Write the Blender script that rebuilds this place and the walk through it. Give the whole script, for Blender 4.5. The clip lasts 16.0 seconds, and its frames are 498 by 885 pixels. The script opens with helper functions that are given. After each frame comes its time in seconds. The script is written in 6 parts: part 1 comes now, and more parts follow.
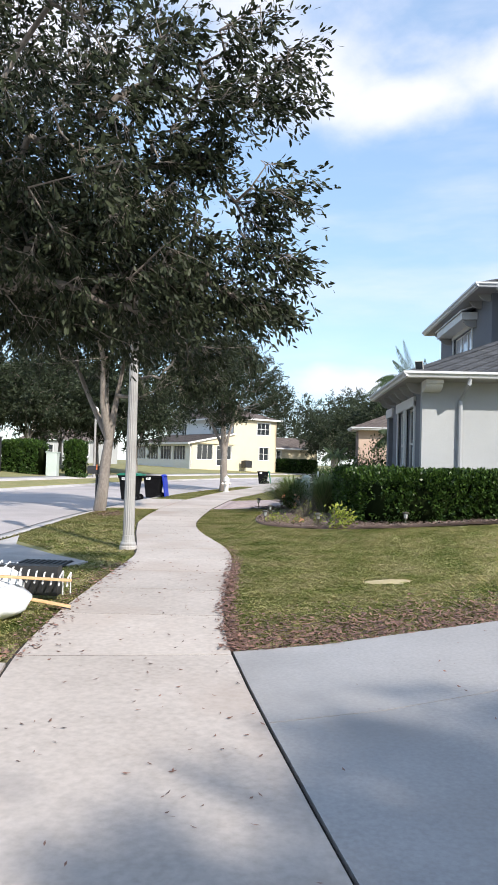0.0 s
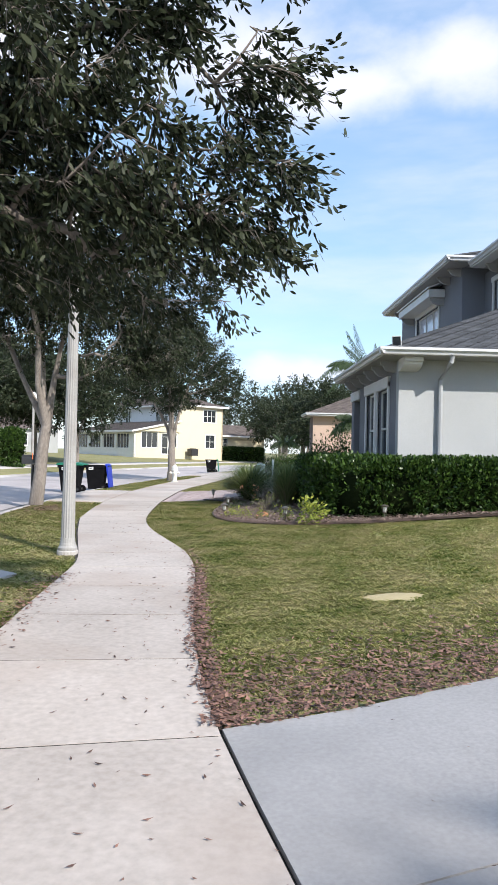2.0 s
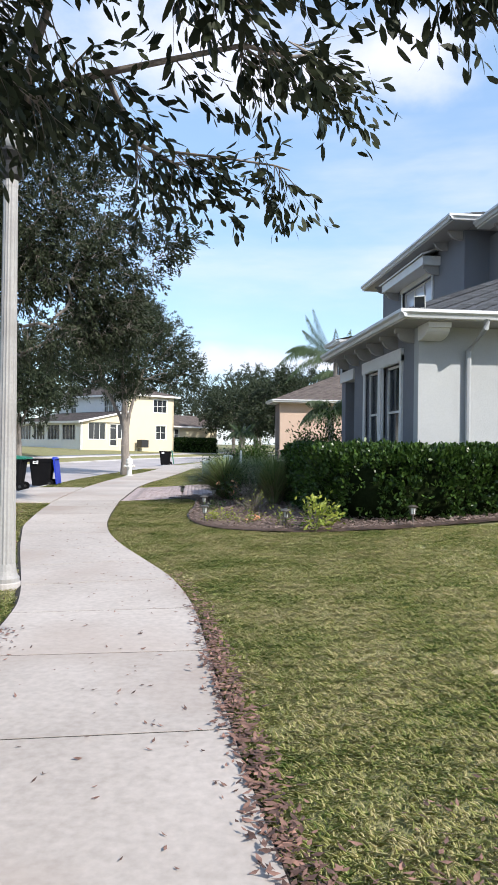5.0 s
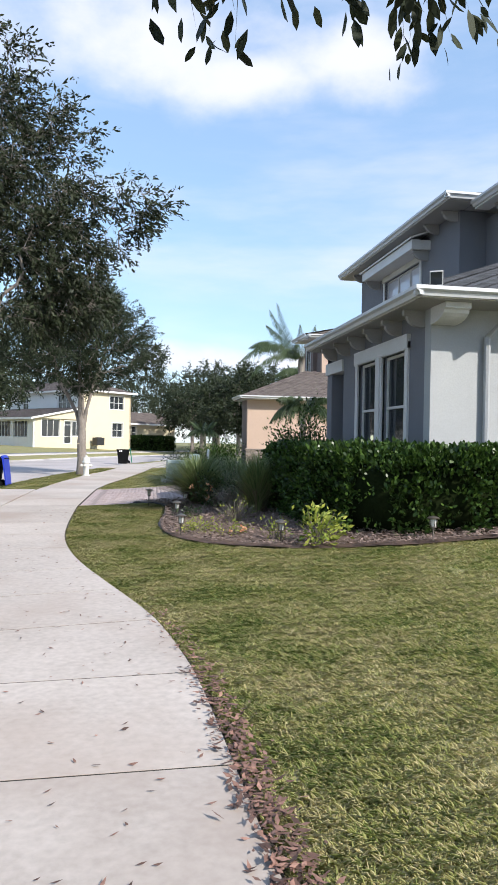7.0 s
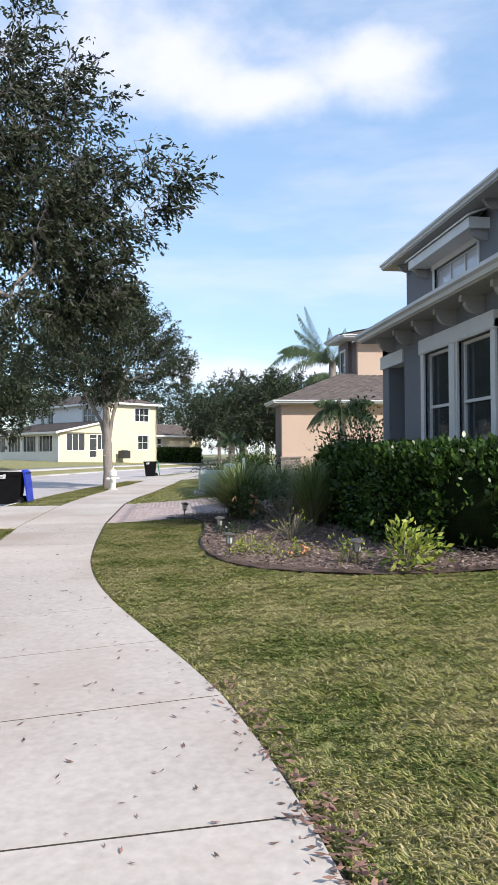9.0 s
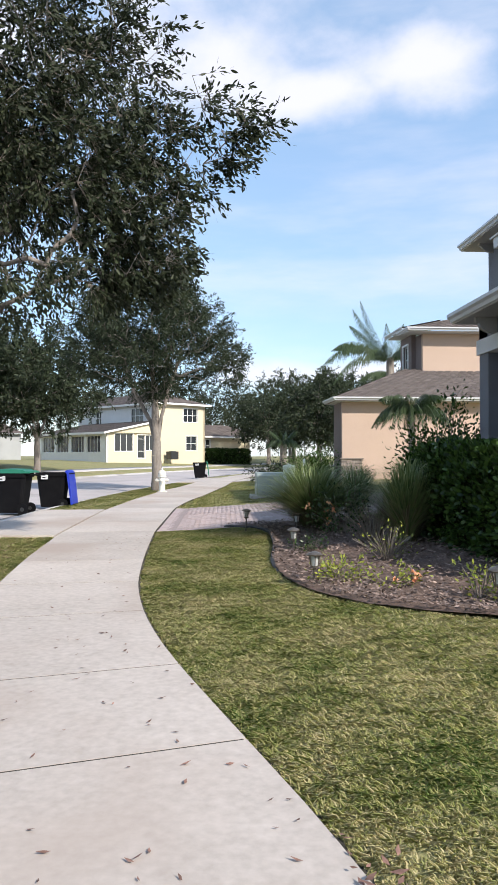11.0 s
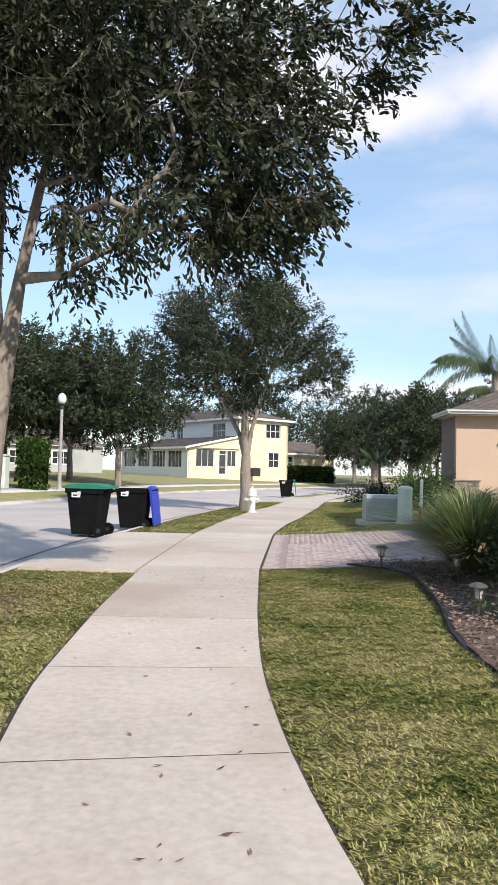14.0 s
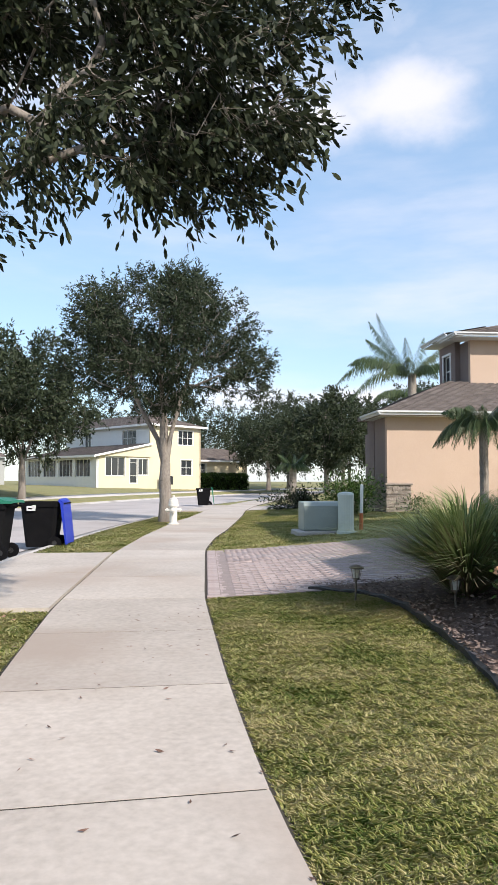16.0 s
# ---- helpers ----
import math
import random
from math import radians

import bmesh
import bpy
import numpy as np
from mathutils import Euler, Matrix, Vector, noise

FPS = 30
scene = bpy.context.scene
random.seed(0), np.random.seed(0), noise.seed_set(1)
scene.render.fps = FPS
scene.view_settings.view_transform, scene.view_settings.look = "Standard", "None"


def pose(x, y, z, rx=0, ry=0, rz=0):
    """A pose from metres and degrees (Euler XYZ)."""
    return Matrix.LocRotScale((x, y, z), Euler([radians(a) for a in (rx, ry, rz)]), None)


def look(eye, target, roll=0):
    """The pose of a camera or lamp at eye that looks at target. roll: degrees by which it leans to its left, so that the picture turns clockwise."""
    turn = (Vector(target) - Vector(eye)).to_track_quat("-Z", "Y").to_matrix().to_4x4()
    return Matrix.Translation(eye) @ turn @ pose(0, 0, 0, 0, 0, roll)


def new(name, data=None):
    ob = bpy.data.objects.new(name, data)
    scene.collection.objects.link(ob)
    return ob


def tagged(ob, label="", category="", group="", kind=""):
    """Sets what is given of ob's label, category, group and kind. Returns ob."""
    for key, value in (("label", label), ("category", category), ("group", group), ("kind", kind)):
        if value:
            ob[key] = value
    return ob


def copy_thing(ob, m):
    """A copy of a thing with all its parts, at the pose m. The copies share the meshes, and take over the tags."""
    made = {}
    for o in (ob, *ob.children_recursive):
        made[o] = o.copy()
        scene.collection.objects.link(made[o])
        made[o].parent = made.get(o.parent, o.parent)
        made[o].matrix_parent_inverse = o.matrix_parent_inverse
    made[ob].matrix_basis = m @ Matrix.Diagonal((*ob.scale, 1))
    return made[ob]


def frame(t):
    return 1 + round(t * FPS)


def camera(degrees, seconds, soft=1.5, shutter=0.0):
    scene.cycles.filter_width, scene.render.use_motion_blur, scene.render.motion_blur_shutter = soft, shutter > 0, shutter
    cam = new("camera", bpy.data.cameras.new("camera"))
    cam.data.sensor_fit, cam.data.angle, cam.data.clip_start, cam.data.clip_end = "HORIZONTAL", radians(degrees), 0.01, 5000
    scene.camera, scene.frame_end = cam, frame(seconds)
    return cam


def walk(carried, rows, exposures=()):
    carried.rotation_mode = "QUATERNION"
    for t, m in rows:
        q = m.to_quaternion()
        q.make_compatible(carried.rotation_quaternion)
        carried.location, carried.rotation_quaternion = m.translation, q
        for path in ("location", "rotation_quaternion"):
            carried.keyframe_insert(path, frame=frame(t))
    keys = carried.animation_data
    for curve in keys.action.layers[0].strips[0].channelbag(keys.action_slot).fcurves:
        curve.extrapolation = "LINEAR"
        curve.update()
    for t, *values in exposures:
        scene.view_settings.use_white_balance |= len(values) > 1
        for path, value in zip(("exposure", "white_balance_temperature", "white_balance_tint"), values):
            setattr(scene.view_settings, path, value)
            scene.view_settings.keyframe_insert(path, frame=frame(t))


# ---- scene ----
cam = camera(38.7, 16.0)
PATH = [
    (0, (-0.034, -0.151, 1.524), (-0.13, 1.846, 1.582), 1.6),
    (0.5, (-0.086, 0.333, 1.524), (-0.138, 2.332, 1.57), 2.1),
    (1, (-0.207, 0.77, 1.503), (-0.216, 2.77, 1.542), 2.0),
    (1.5, (-0.271, 1.236, 1.493), (-0.233, 3.235, 1.524), 1.7),
    (2, (-0.397, 1.686, 1.51), (-0.334, 3.685, 1.538), 1.3),
    (2.5, (-0.506, 2.116, 1.499), (-0.422, 4.114, 1.522), 0.8),
    (3, (-0.608, 2.63, 1.517), (-0.513, 4.628, 1.532), 0.7),
    (3.2, (-0.67, 2.817, 1.483), (-0.573, 4.814, 1.493), 0.6),
    (5.5, (-1.037, 5.026, 1.463), (-0.763, 7.007, 1.471), 1.3),
    (6, (-1.099, 5.47, 1.46), (-0.765, 7.442, 1.473), 1.9),
    (6.5, (-1.12, 5.95, 1.481), (-0.768, 7.919, 1.484), 1.9),
    (7, (-1.212, 6.38, 1.461), (-0.875, 8.351, 1.464), 1.1),
    (7.5, (-1.225, 6.873, 1.426), (-0.91, 8.848, 1.44), 0.3),
    (8, (-1.297, 7.381, 1.407), (-1.005, 9.359, 1.436), -0.4),
    (8.2, (-1.307, 7.51, 1.41), (-1.018, 9.488, 1.444), -0.3),
    (10.3, (-1.455, 9.523, 1.278), (-1.245, 11.512, 1.305), -0.2),
    (10.5, (-1.481, 9.68, 1.298), (-1.29, 11.67, 1.326), 0.2),
    (11, (-1.507, 10.111, 1.321), (-1.368, 12.105, 1.359), 0.0),
    (11.5, (-1.616, 10.576, 1.325), (-1.519, 12.574, 1.364), -0.3),
    (12, (-1.635, 11.036, 1.296), (-1.579, 13.034, 1.344), -0.2),
    (12.5, (-1.761, 11.547, 1.282), (-1.758, 13.546, 1.339), -0.1),
    (13, (-1.842, 11.97, 1.286), (-1.891, 13.968, 1.354), 0.3),
    (13.5, (-1.94, 12.415, 1.32), (-2.052, 14.409, 1.42), 0.7),
    (14, (-2.067, 12.782, 1.315), (-2.147, 14.778, 1.4), 1.3),
    (14.5, (-2.158, 13.251, 1.321), (-2.149, 15.251, 1.381), 1.6),
    (15, (-2.323, 13.667, 1.319), (-2.245, 15.664, 1.389), 1.0),
    (15.5, (-2.382, 14.06, 1.318), (-2.25, 16.054, 1.413), 0.4),
    (16, (-2.492, 14.518, 1.309), (-2.315, 16.507, 1.418), 0.1),
]
walk(cam, [(t, look(eye, target, roll)) for t, eye, target, roll in PATH],
     [(0, 0.44, 6600, 10), (3, 0.44, 6420, 10), (7, 0.40, 6500, 10), (11, 0.36, 6650, 10), (14, 0.36, 6950, 10), (16, 0.36, 6850, 10)])

# ---- world and sun ----
SUN_EL, SUN_AZ = 36.0, 142.0          # azimuth clockwise from +y
w = bpy.data.worlds.new("sky")
scene.world = w
w.use_nodes = True
wn, wl = w.node_tree.nodes, w.node_tree.links
wn.clear()
w_out = wn.new("ShaderNodeOutputWorld")
w_bg = wn.new("ShaderNodeBackground")
w_bg.inputs["Strength"].default_value = 0.15
sky = wn.new("ShaderNodeTexSky")
sky.sky_type = "NISHITA"
sky.sun_disc = False
sky.sun_elevation, sky.sun_rotation = radians(SUN_EL), radians(SUN_AZ)
sky.air_density, sky.dust_density, sky.ozone_density = 1.0, 0.5, 2.0
w_tc = wn.new("ShaderNodeTexCoord")


def w_math(op, a, b):
    nd = wn.new("ShaderNodeMath")
    nd.operation = op
    for k, v in enumerate((a, b)):
        if isinstance(v, (int, float)):
            nd.inputs[k].default_value = v
        else:
            wl.new(v, nd.inputs[k])
    return nd.outputs[0]


def w_noise(scale, detail, squash, shift):
    mp = wn.new("ShaderNodeMapping")
    mp.inputs["Scale"].default_value = squash
    mp.inputs["Location"].default_value = shift
    wl.new(w_tc.outputs["Generated"], mp.inputs["Vector"])
    nz = wn.new("ShaderNodeTexNoise")
    nz.inputs["Scale"].default_value, nz.inputs["Detail"].default_value, nz.inputs["Roughness"].default_value = scale, detail, 0.55
    wl.new(mp.outputs["Vector"], nz.inputs["Vector"])
    return nz.outputs["Fac"]


def w_span(v, lo, hi, top):
    mr = wn.new("ShaderNodeMapRange")
    mr.interpolation_type = "SMOOTHSTEP"
    mr.inputs["From Min"].default_value, mr.inputs["From Max"].default_value, mr.inputs["To Max"].default_value = lo, hi, top
    wl.new(v, mr.inputs["Value"])
    return mr.outputs["Result"]


# thin high cloud all over, a veil towards the horizon, and soft cumulus banks
puff = w_noise(5.0, 8, (1, 1, 1.6), (0.3, 0.1, 0.2))
cover = w_math("MAXIMUM", w_span(w_noise(2.6, 7, (1.0, 1.0, 4.5), (0.35, 0.1, 0.2)), 0.42, 0.85, 0.55), 0.0)
for centre, size in (((0.02, 0.87, 0.5), (0.17, 0.3, 0.07)), ((0.27, 0.84, 0.475), (0.12, 0.3, 0.04)), ((0.15, 0.87, 0.46), (0.11, 0.3, 0.035)), ((-0.05, 0.82, 0.58), (0.15, 0.3, 0.07)),
                     ((0.22, 0.97, 0.115), (0.22, 0.3, 0.02)), ((-0.35, 0.8, 0.5), (0.16, 0.3, 0.05)), ((-0.6, -0.5, 0.62), (0.4, 0.3, 0.1)), ((0.7, -0.3, 0.6), (0.3, 0.4, 0.1))):
    sub = wn.new("ShaderNodeVectorMath")
    sub.operation = "SUBTRACT"
    sub.inputs[1].default_value = centre
    wl.new(w_tc.outputs["Generated"], sub.inputs[0])
    div = wn.new("ShaderNodeVectorMath")
    div.operation = "DIVIDE"
    div.inputs[1].default_value = size
    wl.new(sub.outputs[0], div.inputs[0])
    ln = wn.new("ShaderNodeVectorMath")
    ln.operation = "LENGTH"
    wl.new(div.outputs[0], ln.inputs[0])
    body = w_math("ADD", w_math("SUBTRACT", 1.55, ln.outputs["Value"]), w_math("MULTIPLY", w_math("SUBTRACT", puff, 0.5), 3.4))
    cover = w_math("MAXIMUM", cover, w_span(body, 0.05, 1.5, 0.86))
w_haze = wn.new("ShaderNodeMixRGB")
w_haze.inputs[0].default_value = 0.34
w_haze.inputs[2].default_value = (3.5, 5.3, 7.9, 1)
wl.new(sky.outputs["Color"], w_haze.inputs[1])
w_mix = wn.new("ShaderNodeMixRGB")
w_mix.inputs[2].default_value = (5.5, 5.5, 6.2, 1)
wl.new(cover, w_mix.inputs[0])
wl.new(w_haze.outputs["Color"], w_mix.inputs[1])
wl.new(w_mix.outputs["Color"], w_bg.inputs["Color"])
wl.new(w_bg.outputs["Background"], w_out.inputs["Surface"])

sun = new("sun", bpy.data.lights.new("sun", "SUN"))
sun.data.energy, sun.data.angle, sun.data.color = 4.5, radians(0.9), (1.0, 0.945, 0.875)
sd = Vector((math.sin(radians(SUN_AZ)) * math.cos(radians(SUN_EL)), math.cos(radians(SUN_AZ)) * math.cos(radians(SUN_EL)), math.sin(radians(SUN_EL))))
sun.matrix_world = look(sd * 60, (0, 0, 0))


# ---- materials ----
def mat(name, c1, c2, rough=0.8, coarse=1.5, fine=40.0, c3=None, bump=0.15, bump_scale=60.0, metal=0.0, spread=0.35, island=0.0, objrand=0.0, spec=0.5, stretch=(1, 1, 1)):
    """A weathered surface: two colours mixed by coarse and fine noise, an optional stain colour, and fine relief."""
    m = bpy.data.materials.new(name)
    m.use_nodes = True
    n, l = m.node_tree.nodes, m.node_tree.links
    b = n["Principled BSDF"]
    b.inputs["Roughness"].default_value, b.inputs["Metallic"].default_value = rough, metal
    b.inputs["Specular IOR Level"].default_value = spec
    tc = n.new("ShaderNodeTexCoord")
    mp = n.new("ShaderNodeMapping")
    mp.inputs["Scale"].default_value = stretch
    l.new(tc.outputs["Object"], mp.inputs["Vector"])
    a = n.new("ShaderNodeTexNoise")
    a.inputs["Scale"].default_value, a.inputs["Detail"].default_value, a.inputs["Roughness"].default_value = coarse, 6, 0.6
    f = n.new("ShaderNodeTexNoise")
    f.inputs["Scale"].default_value, f.inputs["Detail"].default_value = fine, 4
    for t in (a, f):
        l.new(mp.outputs["Vector"], t.inputs["Vector"])
    add = n.new("ShaderNodeMath")
    add.operation = "MULTIPLY_ADD"
    add.inputs[1].default_value = 0.5
    half = n.new("ShaderNodeMath")
    half.operation = "MULTIPLY"
    half.inputs[1].default_value = 0.5
    l.new(f.outputs["Fac"], half.inputs[0])
    l.new(a.outputs["Fac"], add.inputs[0])
    l.new(half.outputs[0], add.inputs[2])
    r = n.new("ShaderNodeValToRGB")
    e = r.color_ramp.elements
    e[0].position, e[1].position = 0.5 - spread / 2, 0.5 + spread / 2
    e[0].color, e[1].color = (*c1, 1), (*c2, 1)
    l.new(add.outputs[0], r.inputs["Fac"])
    col = r.outputs["Color"]
    if c3:
        s = n.new("ShaderNodeTexNoise")
        s.inputs["Scale"].default_value, s.inputs["Detail"].default_value = coarse * 0.45, 5
        l.new(mp.outputs["Vector"], s.inputs["Vector"])
        sr = n.new("ShaderNodeValToRGB")
        sr.color_ramp.elements[0].position, sr.color_ramp.elements[1].position = 0.5, 0.68
        l.new(s.outputs["Fac"], sr.inputs["Fac"])
        mx = n.new("ShaderNodeMixRGB")
        mx.inputs[2].default_value = (*c3, 1)
        l.new(sr.outputs["Color"], mx.inputs[0])
        l.new(col, mx.inputs[1])
        col = mx.outputs["Color"]
    if island or objrand:
        if island:
            g = n.new("ShaderNodeNewGeometry")
            rnd = g.outputs["Random Per Island"]
        else:
            g = n.new("ShaderNodeObjectInfo")
            rnd = g.outputs["Random"]
        mr = n.new("ShaderNodeMapRange")
        k = island or objrand
        mr.inputs["To Min"].default_value, mr.inputs["To Max"].default_value = 1 - k, 1 + k
        l.new(rnd, mr.inputs["Value"])
        hsv = n.new("ShaderNodeHueSaturation")
        l.new(mr.outputs["Result"], hsv.inputs["Value"])
        l.new(col, hsv.inputs["Color"])
        col = hsv.outputs["Color"]
    l.new(col, b.inputs["Base Color"])
    if bump:
        bt = n.new("ShaderNodeTexNoise")
        bt.inputs["Scale"].default_value, bt.inputs["Detail"].default_value = bump_scale, 5
        l.new(mp.outputs["Vector"], bt.inputs["Vector"])
        bp = n.new("ShaderNodeBump")
        bp.inputs["Strength"].default_value, bp.inputs["Distance"].default_value = bump, 0.02
        l.new(bt.outputs["Fac"], bp.inputs["Height"])
        l.new(bp.outputs["Normal"], b.inputs["Normal"])
    return m


def leaf_mat(name, c1, c2, rough=0.45, patch=0.0, through_light=0.25):
    """Leaves that differ from one to the next and let some light through."""
    m = bpy.data.materials.new(name)
    m.use_nodes = True
    n, l = m.node_tree.nodes, m.node_tree.links
    b = n["Principled BSDF"]
    b.inputs["Roughness"].default_value = rough
    b.inputs["Specular IOR Level"].default_value = 0.3
    g = n.new("ShaderNodeNewGeometry")
    r = n.new("ShaderNodeValToRGB")
    r.color_ramp.elements[0].color, r.color_ramp.elements[1].color = (*c1, 1), (*c2, 1)
    if patch:
        r.color_ramp.elements[0].position, r.color_ramp.elements[1].position = 0.12, 0.80
        r.color_ramp.elements.new(0.40).color = (0.41, 0.42, 0.145, 1)
        tc = n.new("ShaderNodeTexCoord")
        pn = n.new("ShaderNodeTexNoise")
        pn.inputs["Scale"].default_value, pn.inputs["Detail"].default_value = patch, 6
        l.new(tc.outputs["Object"], pn.inputs["Vector"])
        pr = n.new("ShaderNodeMapRange")
        pr.inputs["From Min"].default_value, pr.inputs["From Max"].default_value = 0.32, 0.68
        l.new(pn.outputs["Fac"], pr.inputs["Value"])
        pm = n.new("ShaderNodeMath")
        pm.operation = "MULTIPLY_ADD"
        pm.inputs[1].default_value = 0.58
        ph_ = n.new("ShaderNodeMath")
        ph_.operation = "MULTIPLY"
        ph_.inputs[1].default_value = 0.44
        l.new(pr.outputs["Result"], ph_.inputs[0])
        l.new(g.outputs["Random Per Island"], pm.inputs[0])
        l.new(ph_.outputs[0], pm.inputs[2])
        l.new(pm.outputs[0], r.inputs["Fac"])
    else:
        l.new(g.outputs["Random Per Island"], r.inputs["Fac"])
    l.new(r.outputs["Color"], b.inputs["Base Color"])
    t = n.new("ShaderNodeBsdfTranslucent")
    l.new(r.outputs["Color"], t.inputs["Color"])
    mx = n.new("ShaderNodeMixShader")
    mx.inputs[0].default_value = through_light
    l.new(b.outputs["BSDF"], mx.inputs[1])
    l.new(t.outputs["BSDF"], mx.inputs[2])
    l.new(mx.outputs["Shader"], n["Material Output"].inputs["Surface"])
    return m


def glass_mat(name, tint=(0.03, 0.035, 0.04)):
    m = bpy.data.materials.new(name)
    m.use_nodes = True
    b = m.node_tree.nodes["Principled BSDF"]
    b.inputs["Base Color"].default_value = (*tint, 1)
    b.inputs["Roughness"].default_value = 0.05
    b.inputs["Specular IOR Level"].default_value = 0.6
    return m


